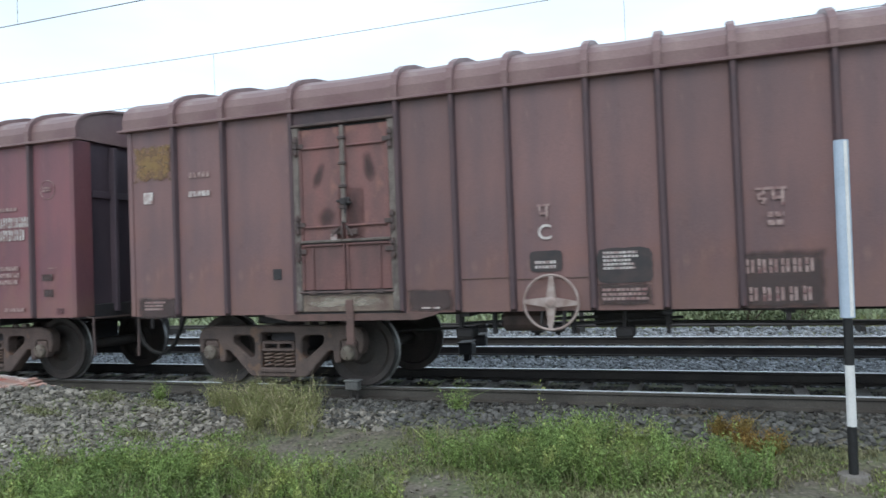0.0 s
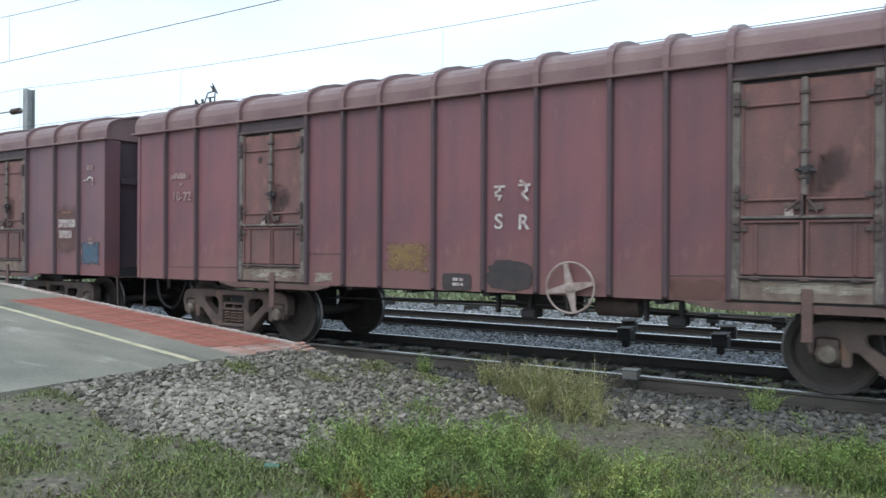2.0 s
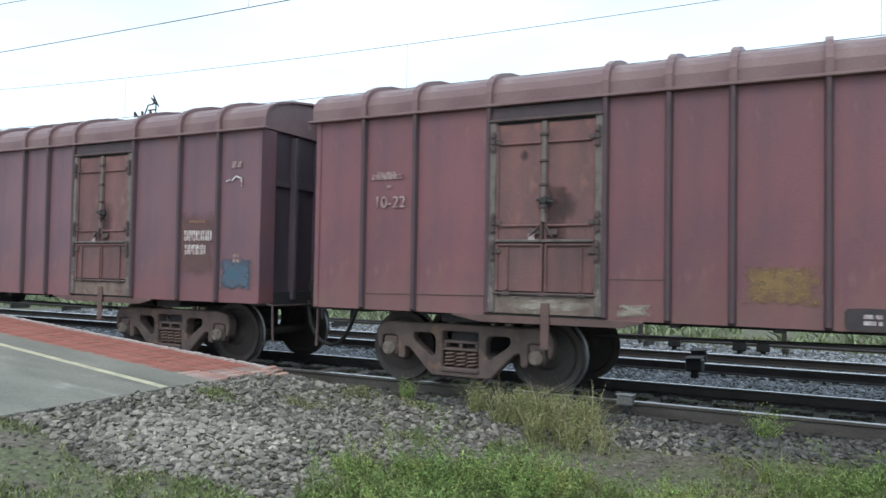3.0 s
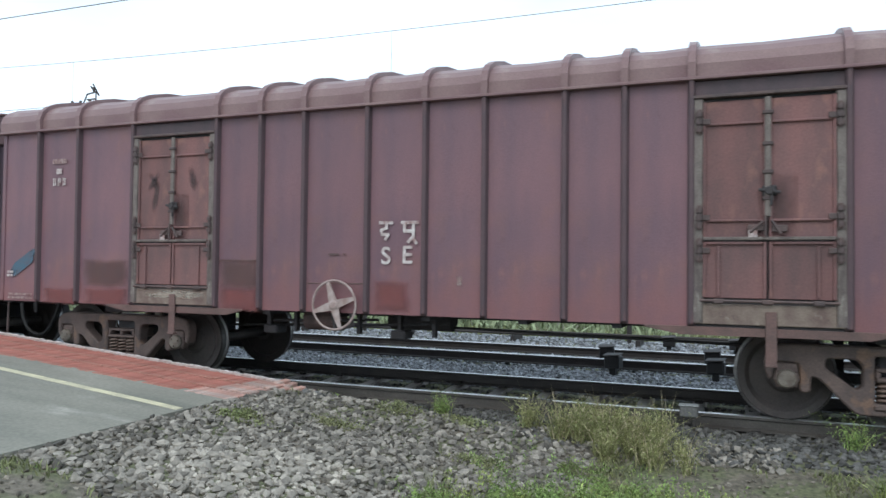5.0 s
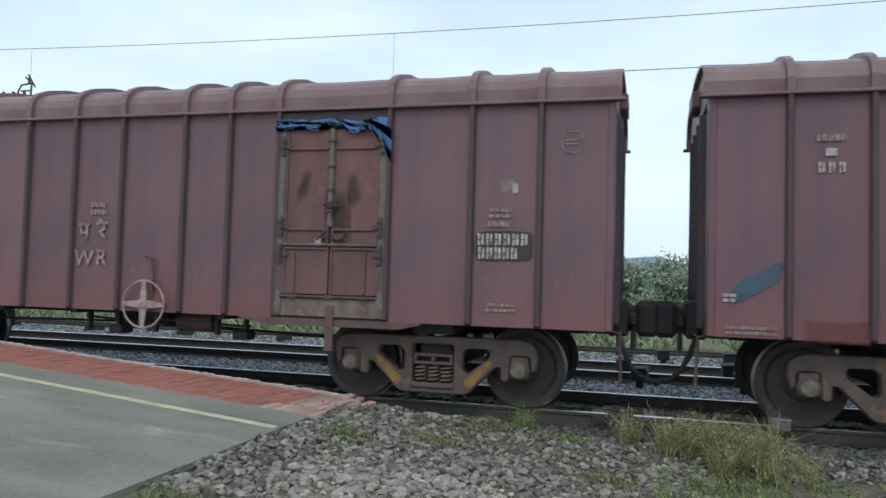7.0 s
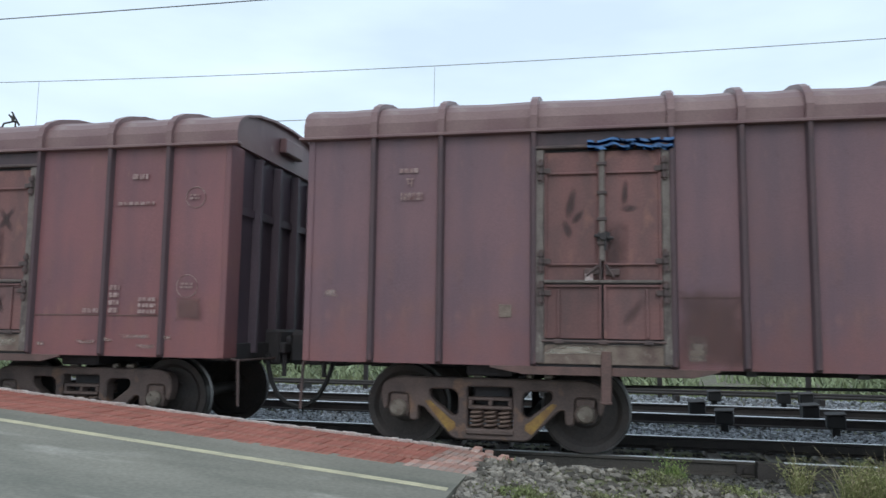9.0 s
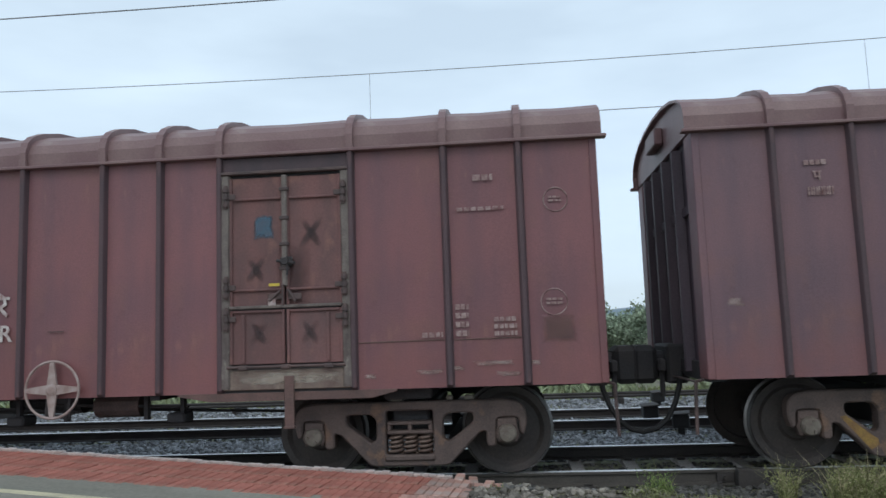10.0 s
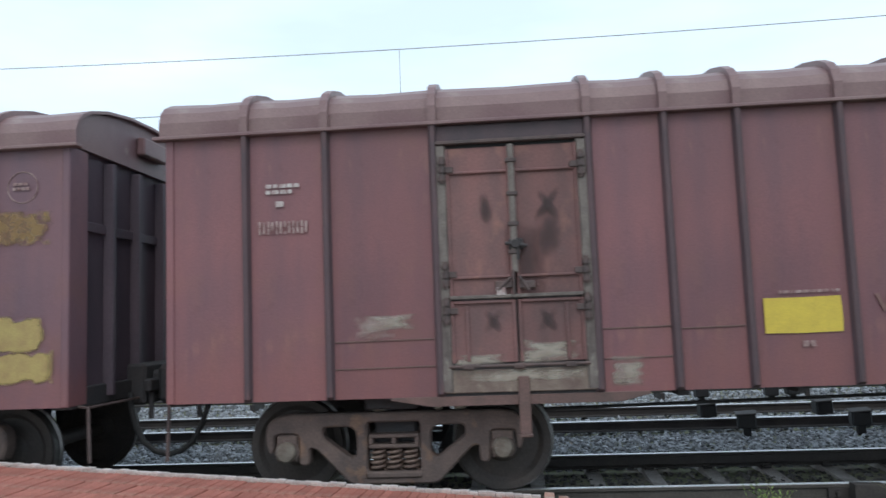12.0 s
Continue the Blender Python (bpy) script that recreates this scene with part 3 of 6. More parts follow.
stones("loose_gravel", [p for p in scatter(0.1, 5.4, -5.2, -0.75, 0.056, on_heap, 0.008) if not (0.75 < p[0] < 2.25 and -4.35 < p[1] < -3.05)], 0.038, GRAVEL, "", heap)
stones("under_gravel", scatter(0.75, 2.25, -4.35, -3.05, 0.05, on_heap, -0.004), 0.032, GRAVEL, "", heap)
STONES = []
for k, v in enumerate(stone_verts(14, 0.042)):
    me = bpy.data.meshes.new("stone")
    me.from_pydata(v.tolist(), [], ICO_F.tolist())
    me.materials.append(GRAVEL)
    STONES.append(me)
for k, p in enumerate(HEAP_NEAR):
    ob = part("stone", STONES[k % 14], GRAVEL, heap)
    ob.location = p
    ob.rotation_euler = (0, 0, rng.uniform(0, 6.28))

# ---- platform: the ramp at its end ----
EDGE, END = -0.87, 0.14


def ramp_strip(bm, y0, y1, lift, x0=-60.0, x1=END, thick=0.02, wobble=0.0, skew=0.0):
    xs = axis([(x0, -12, 4), (-12, x1, 0.3)]) if x0 < -12 else axis([(x0, x1, 0.3)])
    prev = None
    for i, x in enumerate(xs):
        z = platform_top(x) + lift
        w = wobble * noise.noise((x * 3, 0, 2)) - skew * max(x + 4.5, 0)
        ring = [bm.verts.new(c) for c in ((x, y0 + w, z - thick), (x, y1 + w, z - thick), (x, y1 + w, z), (x, y0 + w, z))]
        if prev:
            for k in range(4):
                bm.faces.new((prev[k], prev[(k + 1) % 4], ring[(k + 1) % 4], ring[k]))
        else:
            bm.faces.new(ring[::-1])
        prev = ring
    bm.faces.new(prev)
    return bm


platform = thing("platform", "low railway platform sloping down to its end", "platform", kind="structure")
part("slab", ramp_strip(bmesh.new(), -30.0, -2.00, 0.0, thick=1.3), CONCRETE, platform, "stained grey concrete slab")
part("edge_wall", ramp_strip(bmesh.new(), -2.0, EDGE, -0.05, thick=1.2), KERB, platform)
part("yellow_line", ramp_strip(bmesh.new(), -2.52, -2.425, 0.004, -40, 0.1, 0.008, 0.012, 0.062), LINE, platform, "worn yellow safety line")
part("white_edge", ramp_strip(bmesh.new(), EDGE - 0.13, EDGE + 0.01, 0.012, -50, -6.0, 0.07, 0.02), EDGE_WHITE, platform, "whitewashed edge stones")
part("grey_strip", ramp_strip(bmesh.new(), -2.03, EDGE - 0.13, -0.004, -50, -5.6, 0.06), CONCRETE, platform)


def paver_mesh():
    return box(bmesh.new(), -0.0345, 0.0345, -0.163, 0.163, -0.05, 0.0, 0.004)


slope = math.atan(0.078)
for i in range(80):
    x = END - 0.04 - 0.0735 * i
    for r in range(3):
        if x < -5.6:
            continue
        bare = x > -0.35 + 0.4 * noise.noise((x * 2, r, 1))
        ob = part("paver", shared("bare_paver" if bare else "red_paver", paver_mesh, BARE if bare else PAVER), PAVER, platform)
        y = -1.18 - 0.33 * r - 0.02 * r * max(x + 4.5, 0) / 1.5 + 0.02 * noise.noise((x * 5, r, 0))
        ob.location = (x + 0.02 * r, y, platform_top(x) + rng.uniform(-0.003, 0.004))
        ob.rotation_euler = (rng.uniform(-0.01, 0.01), slope + rng.uniform(-0.012, 0.012), rng.uniform(-0.012, 0.012) - 0.10)
for i in range(80):
    x = -5.96 + 0.0745 * i
    ob = part("edge_brick", shared("edge_brick", lambda: box(bmesh.new(), -0.0365, 0.0365, -0.05, 0.05, -0.08, 0.0, 0.004), EDGE_WHITE), EDGE_WHITE, platform)
    ob.location = (x, EDGE - 0.05 + rng.uniform(-0.008, 0.008), platform_top(x) + 0.008 + rng.uniform(-0.006, 0.006))
    ob.rotation_euler = (rng.uniform(-0.03, 0.03), slope + rng.uniform(-0.04, 0.04), rng.uniform(-0.04, 0.04))
# the broken end of the edging
for k, (x, y, z, a) in enumerate(((0.16, -0.98, 0.10, 5), (0.30, -1.05, 0.075, -8), (0.42, -0.97, 0.03, 14), (0.22, -1.22, 0.085, 3), (0.36, -1.28, 0.04, -12), (0.50, -1.12, 0.0, 20), (0.03, -0.95, 0.125, -3))):
    ob = part("broken_block", shared("broken_block", lambda: box(bmesh.new(), -0.042, 0.042, -0.115, 0.115, -0.09, 0.025, 0.007), BARE), BARE, platform)
    ob.location, ob.rotation_euler = (x, y, z), (0.05, slope, radians(a))

# ---- the goods train ----
LENGTH, PITCH, SIDE, FAR = 13.52, 14.45, -0.70, 2.376
Z0, EAVE = 0.956, 3.39
RIBS = [0.76, 1.51, 2.50, 3.88, 4.55, 5.18, 6.04, 6.77, 7.48, 8.37, 8.99, 9.64, 11.02, 11.98, 12.74]
DOORS = [(2.50, 3.88), (9.64, 11.02)]


def roof_profile(grow=0.0):
    """From the near eave to the far one, as (y, z)."""
    near_half = [(-0.72, 3.41), (-0.725, 3.55), (-0.69, 3.65), (-0.61, 3.725), (-0.45, 3.80), (-0.15, 3.88), (0.30, 3.94), (0.838, 3.96)]
    pts = near_half + [(1.676 - y, z) for y, z in near_half[-2::-1]]
    out = []
    for i, (y, z) in enumerate(pts):
        a, b = pts[max(i - 1, 0)], pts[min(i + 1, len(pts) - 1)]
        d = Vector((b[0] - a[0], b[1] - a[1])).normalized()
        out.append((y - d.y * grow, z + d.x * grow))
    return out


def roof_piece(width, grow, thick, bulge=0.0):
    bm = bmesh.new()
    outer, inner = roof_profile(grow), roof_profile(grow - thick)
    xs = (0, width * 0.5, width) if bulge else (0, width)
    rings = []
    for x in xs:
        o = roof_profile(grow + (bulge if 0 < x < width else 0))
        rings.append([bm.verts.new((x, y, z)) for y, z in o] + [bm.verts.new((x, y, z)) for y, z in inner[::-1]])
    k = len(rings[0])
    for a, b in zip(rings, rings[1:]):
        for i in range(k):
            bm.faces.new((a[i], a[(i + 1) % k], b[(i + 1) % k], b[i]))
    h = k // 2
    for ring in (rings[0], rings[-1]):
        for i in range(h - 1):
            bm.faces.new((ring[i], ring[i + 1], ring[k - 2 - i], ring[k - 1 - i]))
    return bm


def rib_mesh(height):
    """A pressed side rib: a flat-topped channel that narrows outward."""
    bm = bmesh.new()
    a = [(-0.042, 0.0), (-0.025, -0.06), (-0.015, -0.068), (0.015, -0.068), (0.025, -0.06), (0.042, 0.0)]
    low = [bm.verts.new((x, y * 0.8, 0.03)) for x, y in a]
    foot = [bm.verts.new((x, y * 0.15, 0.0)) for x, y in a]
    top = [bm.verts.new((x, y, height)) for x, y in a]
    for p, q in ((foot, low), (low, top)):
        for i in range(5):
            bm.faces.new((p[i], p[i + 1], q[i + 1], q[i]))
        bm.faces.new((p[5], p[0], q[0], q[5]))
    bm.faces.new(foot[::-1])
    bm.faces.new(top)
    return bm


def panel_mesh(width, z0, z1, dent):
    """A thin side sheet, a little buckled between the ribs."""
    bm = bmesh.new()
    nx, nz = max(int(width / 0.12), 2), 12
    grid = []
    for j in range(nz + 1):
        row = []
        for i in range(nx + 1):
            u, v = i / nx, j / nz
            fade = min(u, 1 - u, v, 1 - v) * 4
            y = 0.011 * min(fade, 1) * noise.noise((u * width * 2.2 + dent, v * 3.1, dent * 1.7))
            row.append(bm.verts.new((u * width, y, z0 + (z1 - z0) * v)))
        grid.append(row)
    for j in range(nz):
        for i in range(nx):
            bm.faces.new((grid[j][i], grid[j][i + 1], grid[j + 1][i + 1], grid[j + 1][i]))
    back = [bm.verts.new((x, 0.05, z)) for x, z in ((0, z0), (width, z0), (width, z1), (0, z1))]
    bm.faces.new(back[::-1])
    again = lambda row: [bm.verts.new(v.co) for v in row]
    back = again(back)
    bm.faces.new(again(grid[0])[::-1] + [back[0], back[1]])
    bm.faces.new(again(grid[-1]) + [back[2], back[3]])
    back = again(back)
    bm.faces.new(again([r[0] for r in grid]) + [back[3], back[0]])
    bm.faces.new(again([r[-1] for r in grid])[::-1] + [back[1], back[2]])
    return bm


def leaf_mesh(w, z0, z1, ridges, inner):
    """A door leaf: a thin sheet in a raised frame, with pressed ridges across."""
    bm = bmesh.new()
    box(bm, 0.008, w - 0.008, -0.022, 0.0, z0 + 0.006, z1 - 0.006, 0.004)
    for x in (0.006, w - 0.036):
        box(bm, x, x + 0.03, -0.042, -0.0215, z0 + 0.008, z1 - 0.008, 0.005)
    for z in ridges:
        box(bm, 0.038, w - 0.038, -0.050, -0.0215, z - 0.013, z + 0.013, 0.007)
    if inner:
        box(bm, inner - 0.016, inner + 0.016, -0.044, -0.0215, z0 + 0.02, z1 - 0.05, 0.006)
    return bm


def jamb_mesh():
    """A bent, battered door post with bolted straps."""
    bm = bmesh.new()
    n = 14
    rings = []
    for k in range(n + 1):
        z = 1.0 + 2.185 * k / n
        o = 0.006 * noise.noise((z * 2.3, 4.0, 1.0))
        rings.append([bm.verts.new((x + o, y, z)) for x, y in ((-0.04, -0.001), (-0.036, -0.05), (0.036, -0.056), (0.05, -0.03), (0.055, -0.001))])
    for p, q in zip(rings, rings[1:]):
        for i in range(5):
            bm.faces.new((p[i], p[(i + 1) % 5], q[(i + 1) % 5], q[i]))
    bm.faces.new(rings[0][::-1])
    bm.faces.new(rings[-1])
    return bm


def hinge_mesh():
    """A strap hinge with three knuckles on its pin."""
    bm = bmesh.new()
    rod(bm, (0, -0.06, -0.12), (0, -0.06, 0.12), 0.02, 8)
    box(bm, -0.03, 0.10, -0.062, -0.045, -0.028, 0.028, 0.006)
    for z in (-0.075, 0.0, 0.075):
        rod(bm, (0, -0.06, z - 0.024), (0, -0.06, z + 0.024), 0.034, 8)
    return bm


def lock_mesh():
    bm = bmesh.new()
    box(bm, -0.06, 0.07, -0.06, -0.03, -0.05, 0.05, 0.012)
    rod(bm, (-0.09, -0.07, 0.01), (0.10, -0.07, -0.02), 0.016)
    rod(bm, (0.02, -0.075, -0.14), (0.02, -0.075, 0.05), 0.013)
    lathe(bm, [(0.035, -0.1), (0.042, -0.085), (0.042, -0.06)], (0, 0), 10)
    return bm


def latch_mesh():
    bm = bmesh.new()
    box(bm, -0.18, -0.03, -0.06, -0.035, -0.045, 0.02, 0.01)
    box(bm, 0.03, 0.17, -0.06, -0.035, -0.055, 0.015, 0.01)
    rod(bm, (-0.16, -0.07, -0.06), (-0.04, -0.07, 0.05), 0.014)
    rod(bm, (0.03, -0.07, 0.06), (0.11, -0.07, -0.07), 0.014)
    rod(bm, (-0.02, -0.07, -0.1), (-0.02, -0.07, 0.11), 0.012)
    return bm


def door(w, x0, x1):
    mid, half = (x0 + x1) / 2, (x1 - x0) / 2 - 0.10
    # back sheet coloured dark to stand in for shade in the door gaps
    d = part("door", shared("door_back", lambda: box(bmesh.new(), 0.02, x1 - x0 - 0.02, 0.0, 0.03, Z0, 3.33), DARK), DARK, w, "dirty steel double door with drop flaps")
    d.location = (x0, SIDE, 0)
    for x in (0.062, x1 - x0 - 0.062):
        jamb = part("jamb", shared("jamb", jamb_mesh, JAMB), JAMB, d, "weathered grey door post")
        jamb.location = (x, 0, 0)
        if x > 0.5:
            jamb.scale = (-1, 1, 1)
    part("lintel", shared("lintel", lambda: box(bmesh.new(), 0.02, x1 - x0 - 0.02, -0.07, -0.001, 3.19, 3.225, 0.008), GRIME), GRIME, d)
    part("header", shared("header", lambda: box(bmesh.new(), 0.02, x1 - x0 - 0.02, -0.022, -0.001, 3.23, 3.37, 0.004), RIB), RIB, d)
    part("grease_stain", shared("grease_stain", lambda: slab(bmesh.new(), [(-0.17, -0.3), (0.17, -0.3), (0.17, 0.3), (-0.17, 0.3)], -0.0005, 0.0), SMEAR), SMEAR, d).location = (mid - x0 + 0.09, -0.0235, 2.12)
    for s in (0, 1):
        lx = 0.10 + s * (half + 0.004)
        leaf = part("leaf", shared("door_leaf%d" % s, lambda: leaf_mesh(half - 0.004, 1.815, 3.165, (1.99, 2.93), 0), DOOR), DOOR, d)
        leaf.location = (lx, -0.002, 0)
        flap = part("flap", shared("door_flap%d" % s, lambda: leaf_mesh(half - 0.004, 1.235, 1.795, (1.77,), 0.15 if s == 0 else half - 0.16), DOOR), DOOR, d)
        flap.location = (lx, -0.004, 0)
        for z in (2.96, 2.02, 1.70):
            h = part("hinge", shared("door_hinge", hinge_mesh, GRIME), GRIME, d)
            h.location = (0.075 if s == 0 else x1 - x0 - 0.075, 0, z)
            if s:
                h.rotation_euler = (0, math.pi, 0)
    part("flap_rod", shared("flap_rod", lambda: flap_rod(x1 - x0), GRIME), GRIME, d)
    part("centre_bar", shared("centre_bar", lambda: box(bmesh.new(), -0.028, 0.028, -0.068, -0.03, 2.02, 3.17, 0.01), JAMB), JAMB, d).location = (mid - x0, 0, 0)
    for z in (2.2, 2.45, 2.72, 3.02):
        part("bar_bracket", shared("bar_bracket", lambda: box(bmesh.new(), -0.05, 0.05, -0.078, -0.04, -0.02, 0.02, 0.008), GRIME), GRIME, d).location = (mid - x0, 0, z)
    part("cross_bar", shared("cross_bar", lambda: box(bmesh.new(), 0.11, x1 - x0 - 0.11, -0.066, -0.045, 1.80, 1.832, 0.006), JAMB), JAMB, d, "grey flap rail")
    part("lock", shared("door_lock", lock_mesh, DARK), DARK, d).location = (mid - x0 + 0.01, 0, 2.27)
    part("latch", shared("door_latch", latch_mesh, GRIME), GRIME, d).location = (mid - x0, 0, 1.93)
    part("seal_tag", shared("seal_tag", lambda: box(bmesh.new(), -0.042, 0.036, -0.058, -0.052, -0.035, 0.035, 0.004), WHITE), WHITE, d, "white paper seal").location = (mid - x0 - 0.13, -0.014, 1.86)
    part("sill_plate", shared("sill_plate", lambda: box(bmesh.new(), 0.03, x1 - x0 - 0.03, -0.032, 0.0, 0.985, 1.185, 0.006), SILL), SILL, d, "rubbed pale sill plate")


def flap_rod(width):
    bm = bmesh.new()
    rod(bm, (0.08, -0.058, 1.215), (width - 0.08, -0.058, 1.215), 0.014)
    for x in (0.25, width / 2, width - 0.25):
        box(bm, x - 0.05, x + 0.05, -0.075, -0.04, 1.185, 1.235, 0.01)
    return bm


def rounded(points, r, steps=3):
    """The closed outline with its corners rounded off by up to r."""
    out = []
    for k, p in enumerate(points):
        p, a, b = Vector(p), Vector(points[k - 1]), Vector(points[(k + 1) % len(points)])
        u, v = a - p, b - p
        d = min(r, u.length * 0.45, v.length * 0.45)
        u, v = p + u.normalized() * d, p + v.normalized() * d
        for i in range(steps + 1):
            f = i / steps
            q = u.lerp(p, f).lerp(p.lerp(v, f), f)
            out.append((q.x, q.y))
    return out


def pierced(bm, outline, holes, y0, y1, chamfer):
    """A plate in x and z with holes through it, its front edges chamfered."""
    bare = []
    for k, loop in enumerate([outline] + holes):
        n = len(loop)
        inner = []
        for i, p in enumerate(loop):
            a, b = Vector(loop[i - 1]), Vector(loop[(i + 1) % n])
            d = (b - a).normalized()
            side = Vector((-d.y, d.x)) * chamfer
            area = sum(loop[m - 1][0] * loop[m][1] - loop[m][0] * loop[m - 1][1] for m in range(n))
            inward = side if area > 0 else -side
            inner.append(Vector(p) + (inward if k == 0 else -inward))
        front = [bm.verts.new((q.x, y0, q.y)) for q in inner]
        rim = [bm.verts.new((p[0], y0 + chamfer, p[1])) for p in loop]
        back = [bm.verts.new((p[0], y1, p[1])) for p in loop]
        for i in range(n):
            m = (i + 1) % n
            bm.faces.new((front[i], front[m], rim[m], rim[i]))
            bm.faces.new((rim[i], rim[m], back[m], back[i]))
        bare.append((front, back))
    for side in (0, 1):
        edges = []
        for loops in bare:
            vs = loops[side]
            for i in range(len(vs)):
                edges.append(bm.edges.get((vs[i - 1], vs[i])))
        bmesh.ops.triangle_fill(bm, use_beauty=True, use_dissolve=False, edges=edges)
    return bm


def side_frame():
    """The cast side frame of a three-piece bogie: top chord, sloping struts, jaws over the axle boxes."""
    half = [(0.0, 0.80), (0.98, 0.80), (1.12, 0.775), (1.195, 0.70), (1.205, 0.56), (1.165, 0.44), (1.125, 0.46), (1.12, 0.62), (0.89, 0.62), (0.885, 0.33), (0.79, 0.33), (0.785, 0.49), (0.72, 0.475), (0.40, 0.15), (0.0, 0.15)]
    outline = rounded([(-x, z) for x, z in half[:0:-1] if x] + [p for p in half if p[0]], 0.05)
    window = [(0.66, 0.675), (0.40, 0.675), (0.345, 0.62), (0.345, 0.42), (0.40, 0.385), (0.66, 0.58)]
    holes = [rounded(window, 0.05), rounded([(-x, z) for x, z in window], 0.05), rounded([(-0.245, 0.71), (0.245, 0.71), (0.245, 0.27), (-0.245, 0.27)], 0.025, 2)]
    return pierced(bmesh.new(), outline, holes, -0.40, -0.25, 0.016)


def strut_daub():
    """A daub of paint along one sloping strut."""
    return slab(bmesh.new(), [(0.71, 0.545), (0.655, 0.555), (0.43, 0.365), (0.375, 0.33), (0.365, 0.27), (0.445, 0.225)], -0.4035, -0.4015)


def seat_lip():
    """The lip of the spring seat below the window."""
    return box(bmesh.new(), -0.26, 0.26, -0.425, -0.2, 0.205, 0.27, 0.018)


def spring_mesh():
    bm = bmesh.new()
    turns, n = 4.5, 54
    pts = [(0.062 * math.cos(2 * math.pi * turns * i / n), 0.062 * math.sin(2 * math.pi * turns * i / n), 0.20 * i / n) for i in range(n + 1)]
    return tube(bm, pts, 0.0155, 6)


def adapter_mesh():
    bm = bmesh.new()
    box(bm, -0.10, 0.10, -0.395, -0.26, 0.55, 0.64, 0.015)
    slab(bm, [(-0.10, 0.56), (0.10, 0.56), (0.12, 0.48), (0.09, 0.40), (-0.09, 0.40), (-0.12, 0.48)], -0.40, -0.27, 0.012)
    return bm


def wheel_mesh():
    bm = bmesh.new()
    lathe(bm, [(0.10, -0.10), (0.16, -0.085), (0.19, -0.045), (0.34, -0.02), (0.385, -0.055), (0.45, -0.06), (0.456, -0.055), (0.458, -0.02), (0.462, 0.055), (0.49, 0.065), (0.488, 0.088), (0.40, 0.09), (0.38, 0.04), (0.18, 0.05), (0.12, 0.10)], (0, 0), 44)
    for f in bm.faces:
        c = f.calc_center_median()
        if 0.455 < math.hypot(c.x, c.z) < 0.485 and -0.01 < c.y < 0.06:
            f.material_index = 1
    return bm


def cap_mesh():
    bm = lathe(bmesh.new(), [(0.095, -0.40), (0.095, -0.435), (0.08, -0.455), (0.035, -0.46)], (0, 0), 16)
    for i in range(3):
        a = 2 * math.pi * i / 3 + 0.4
        lathe(bm, [(0.017, -0.452), (0.017, -0.475)], (0.055 * math.cos(a), 0.055 * math.sin(a)), 6)
    return bm


def wheelset(w, x):
    axle = part("wheelset", shared("axle", lambda: lathe(bmesh.new(), [(0.07, -0.42), (0.075, 0.0), (0.08, 0.838), (0.075, 1.676), (0.07, 2.1)], (0, 0), 14), WHEEL), WHEEL, w, "dark rolling wheelset with bright treads")
    axle.location = (x, 0, 0.462)
    if "wheel" not in SHARED:
        shared("wheel", wheel_mesh, WHEEL).materials.append(TREAD)
    for y, s in ((0.0, 1), (1.676, -1)):
        o = part("wheel", SHARED["wheel"], WHEEL, axle)
        o.location = (0, y, 0)
        if s < 0:
            o.rotation_euler = (0, 0, math.pi)
        c = part("bearing_cap", shared("bearing_cap", cap_mesh, CAP), CAP, axle)
        c.location = (0, y, 0)
        if s < 0:
            c.rotation_euler = (0, 0, math.pi)
    return axle


def bogie(w, x, ochre):
    b = part("bogie", shared("side_frame_ochre" if ochre else "side_frame", side_frame, CAST), CAST, w, "rusty cast bogie frame" + (" with worn ochre struts" if ochre else ""))
    b.location = (x, 0, 0)
    # same casting in a dark colour that holds the shade under the wagon
    far = part("far_side_frame", shared("side_frame_shaded", side_frame, DARK), DARK, b)
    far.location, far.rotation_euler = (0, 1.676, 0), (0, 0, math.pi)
    if ochre:
        for s in (1, -1):
            part("strut_paint", shared("strut_paint", strut_daub, OCHRE), OCHRE, b, "worn ochre paint").scale = (s, 1, 1)
    part("spring_seat", shared("spring_seat", seat_lip, CAST), CAST, b)
    for px, wide in ((-0.14, 0.055), (0.42, 0.035), (0.62, 0.05)):
        part("side_bearer", shared("side_bearer%d" % (wide * 1000), lambda: box(bmesh.new(), -wide, wide, -0.36, -0.28, 0.802, 0.85, 0.012), CAP), CAP, b).location = (px, 0, 0)
    part("bolster", shared("bolster", lambda: box(bmesh.new(), -0.235, 0.235, -0.385, 0.0, 0.565, 0.60, 0.006), CAST), CAST, b)
    part("spring_cap", shared("spring_cap", lambda: box(bmesh.new(), -0.235, 0.235, -0.40, 0.0, 0.473, 0.510, 0.01), CAST), CAST, b)
    for x in (-0.235, -0.02, 0.195):
        part("bolster_web", shared("bolster_web", lambda: box(bmesh.new(), 0, 0.04, -0.385, -0.02, 0.511, 0.564, 0.004), CAST), CAST, b).location = (x, 0, 0)
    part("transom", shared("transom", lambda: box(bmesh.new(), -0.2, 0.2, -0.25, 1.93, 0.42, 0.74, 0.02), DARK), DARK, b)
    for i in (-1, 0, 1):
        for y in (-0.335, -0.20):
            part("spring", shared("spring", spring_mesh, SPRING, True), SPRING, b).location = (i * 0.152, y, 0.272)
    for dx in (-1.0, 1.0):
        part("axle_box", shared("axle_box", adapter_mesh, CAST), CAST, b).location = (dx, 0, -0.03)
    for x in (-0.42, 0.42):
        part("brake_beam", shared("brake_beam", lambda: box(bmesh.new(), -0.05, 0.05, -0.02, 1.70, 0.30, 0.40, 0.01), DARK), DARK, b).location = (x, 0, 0)


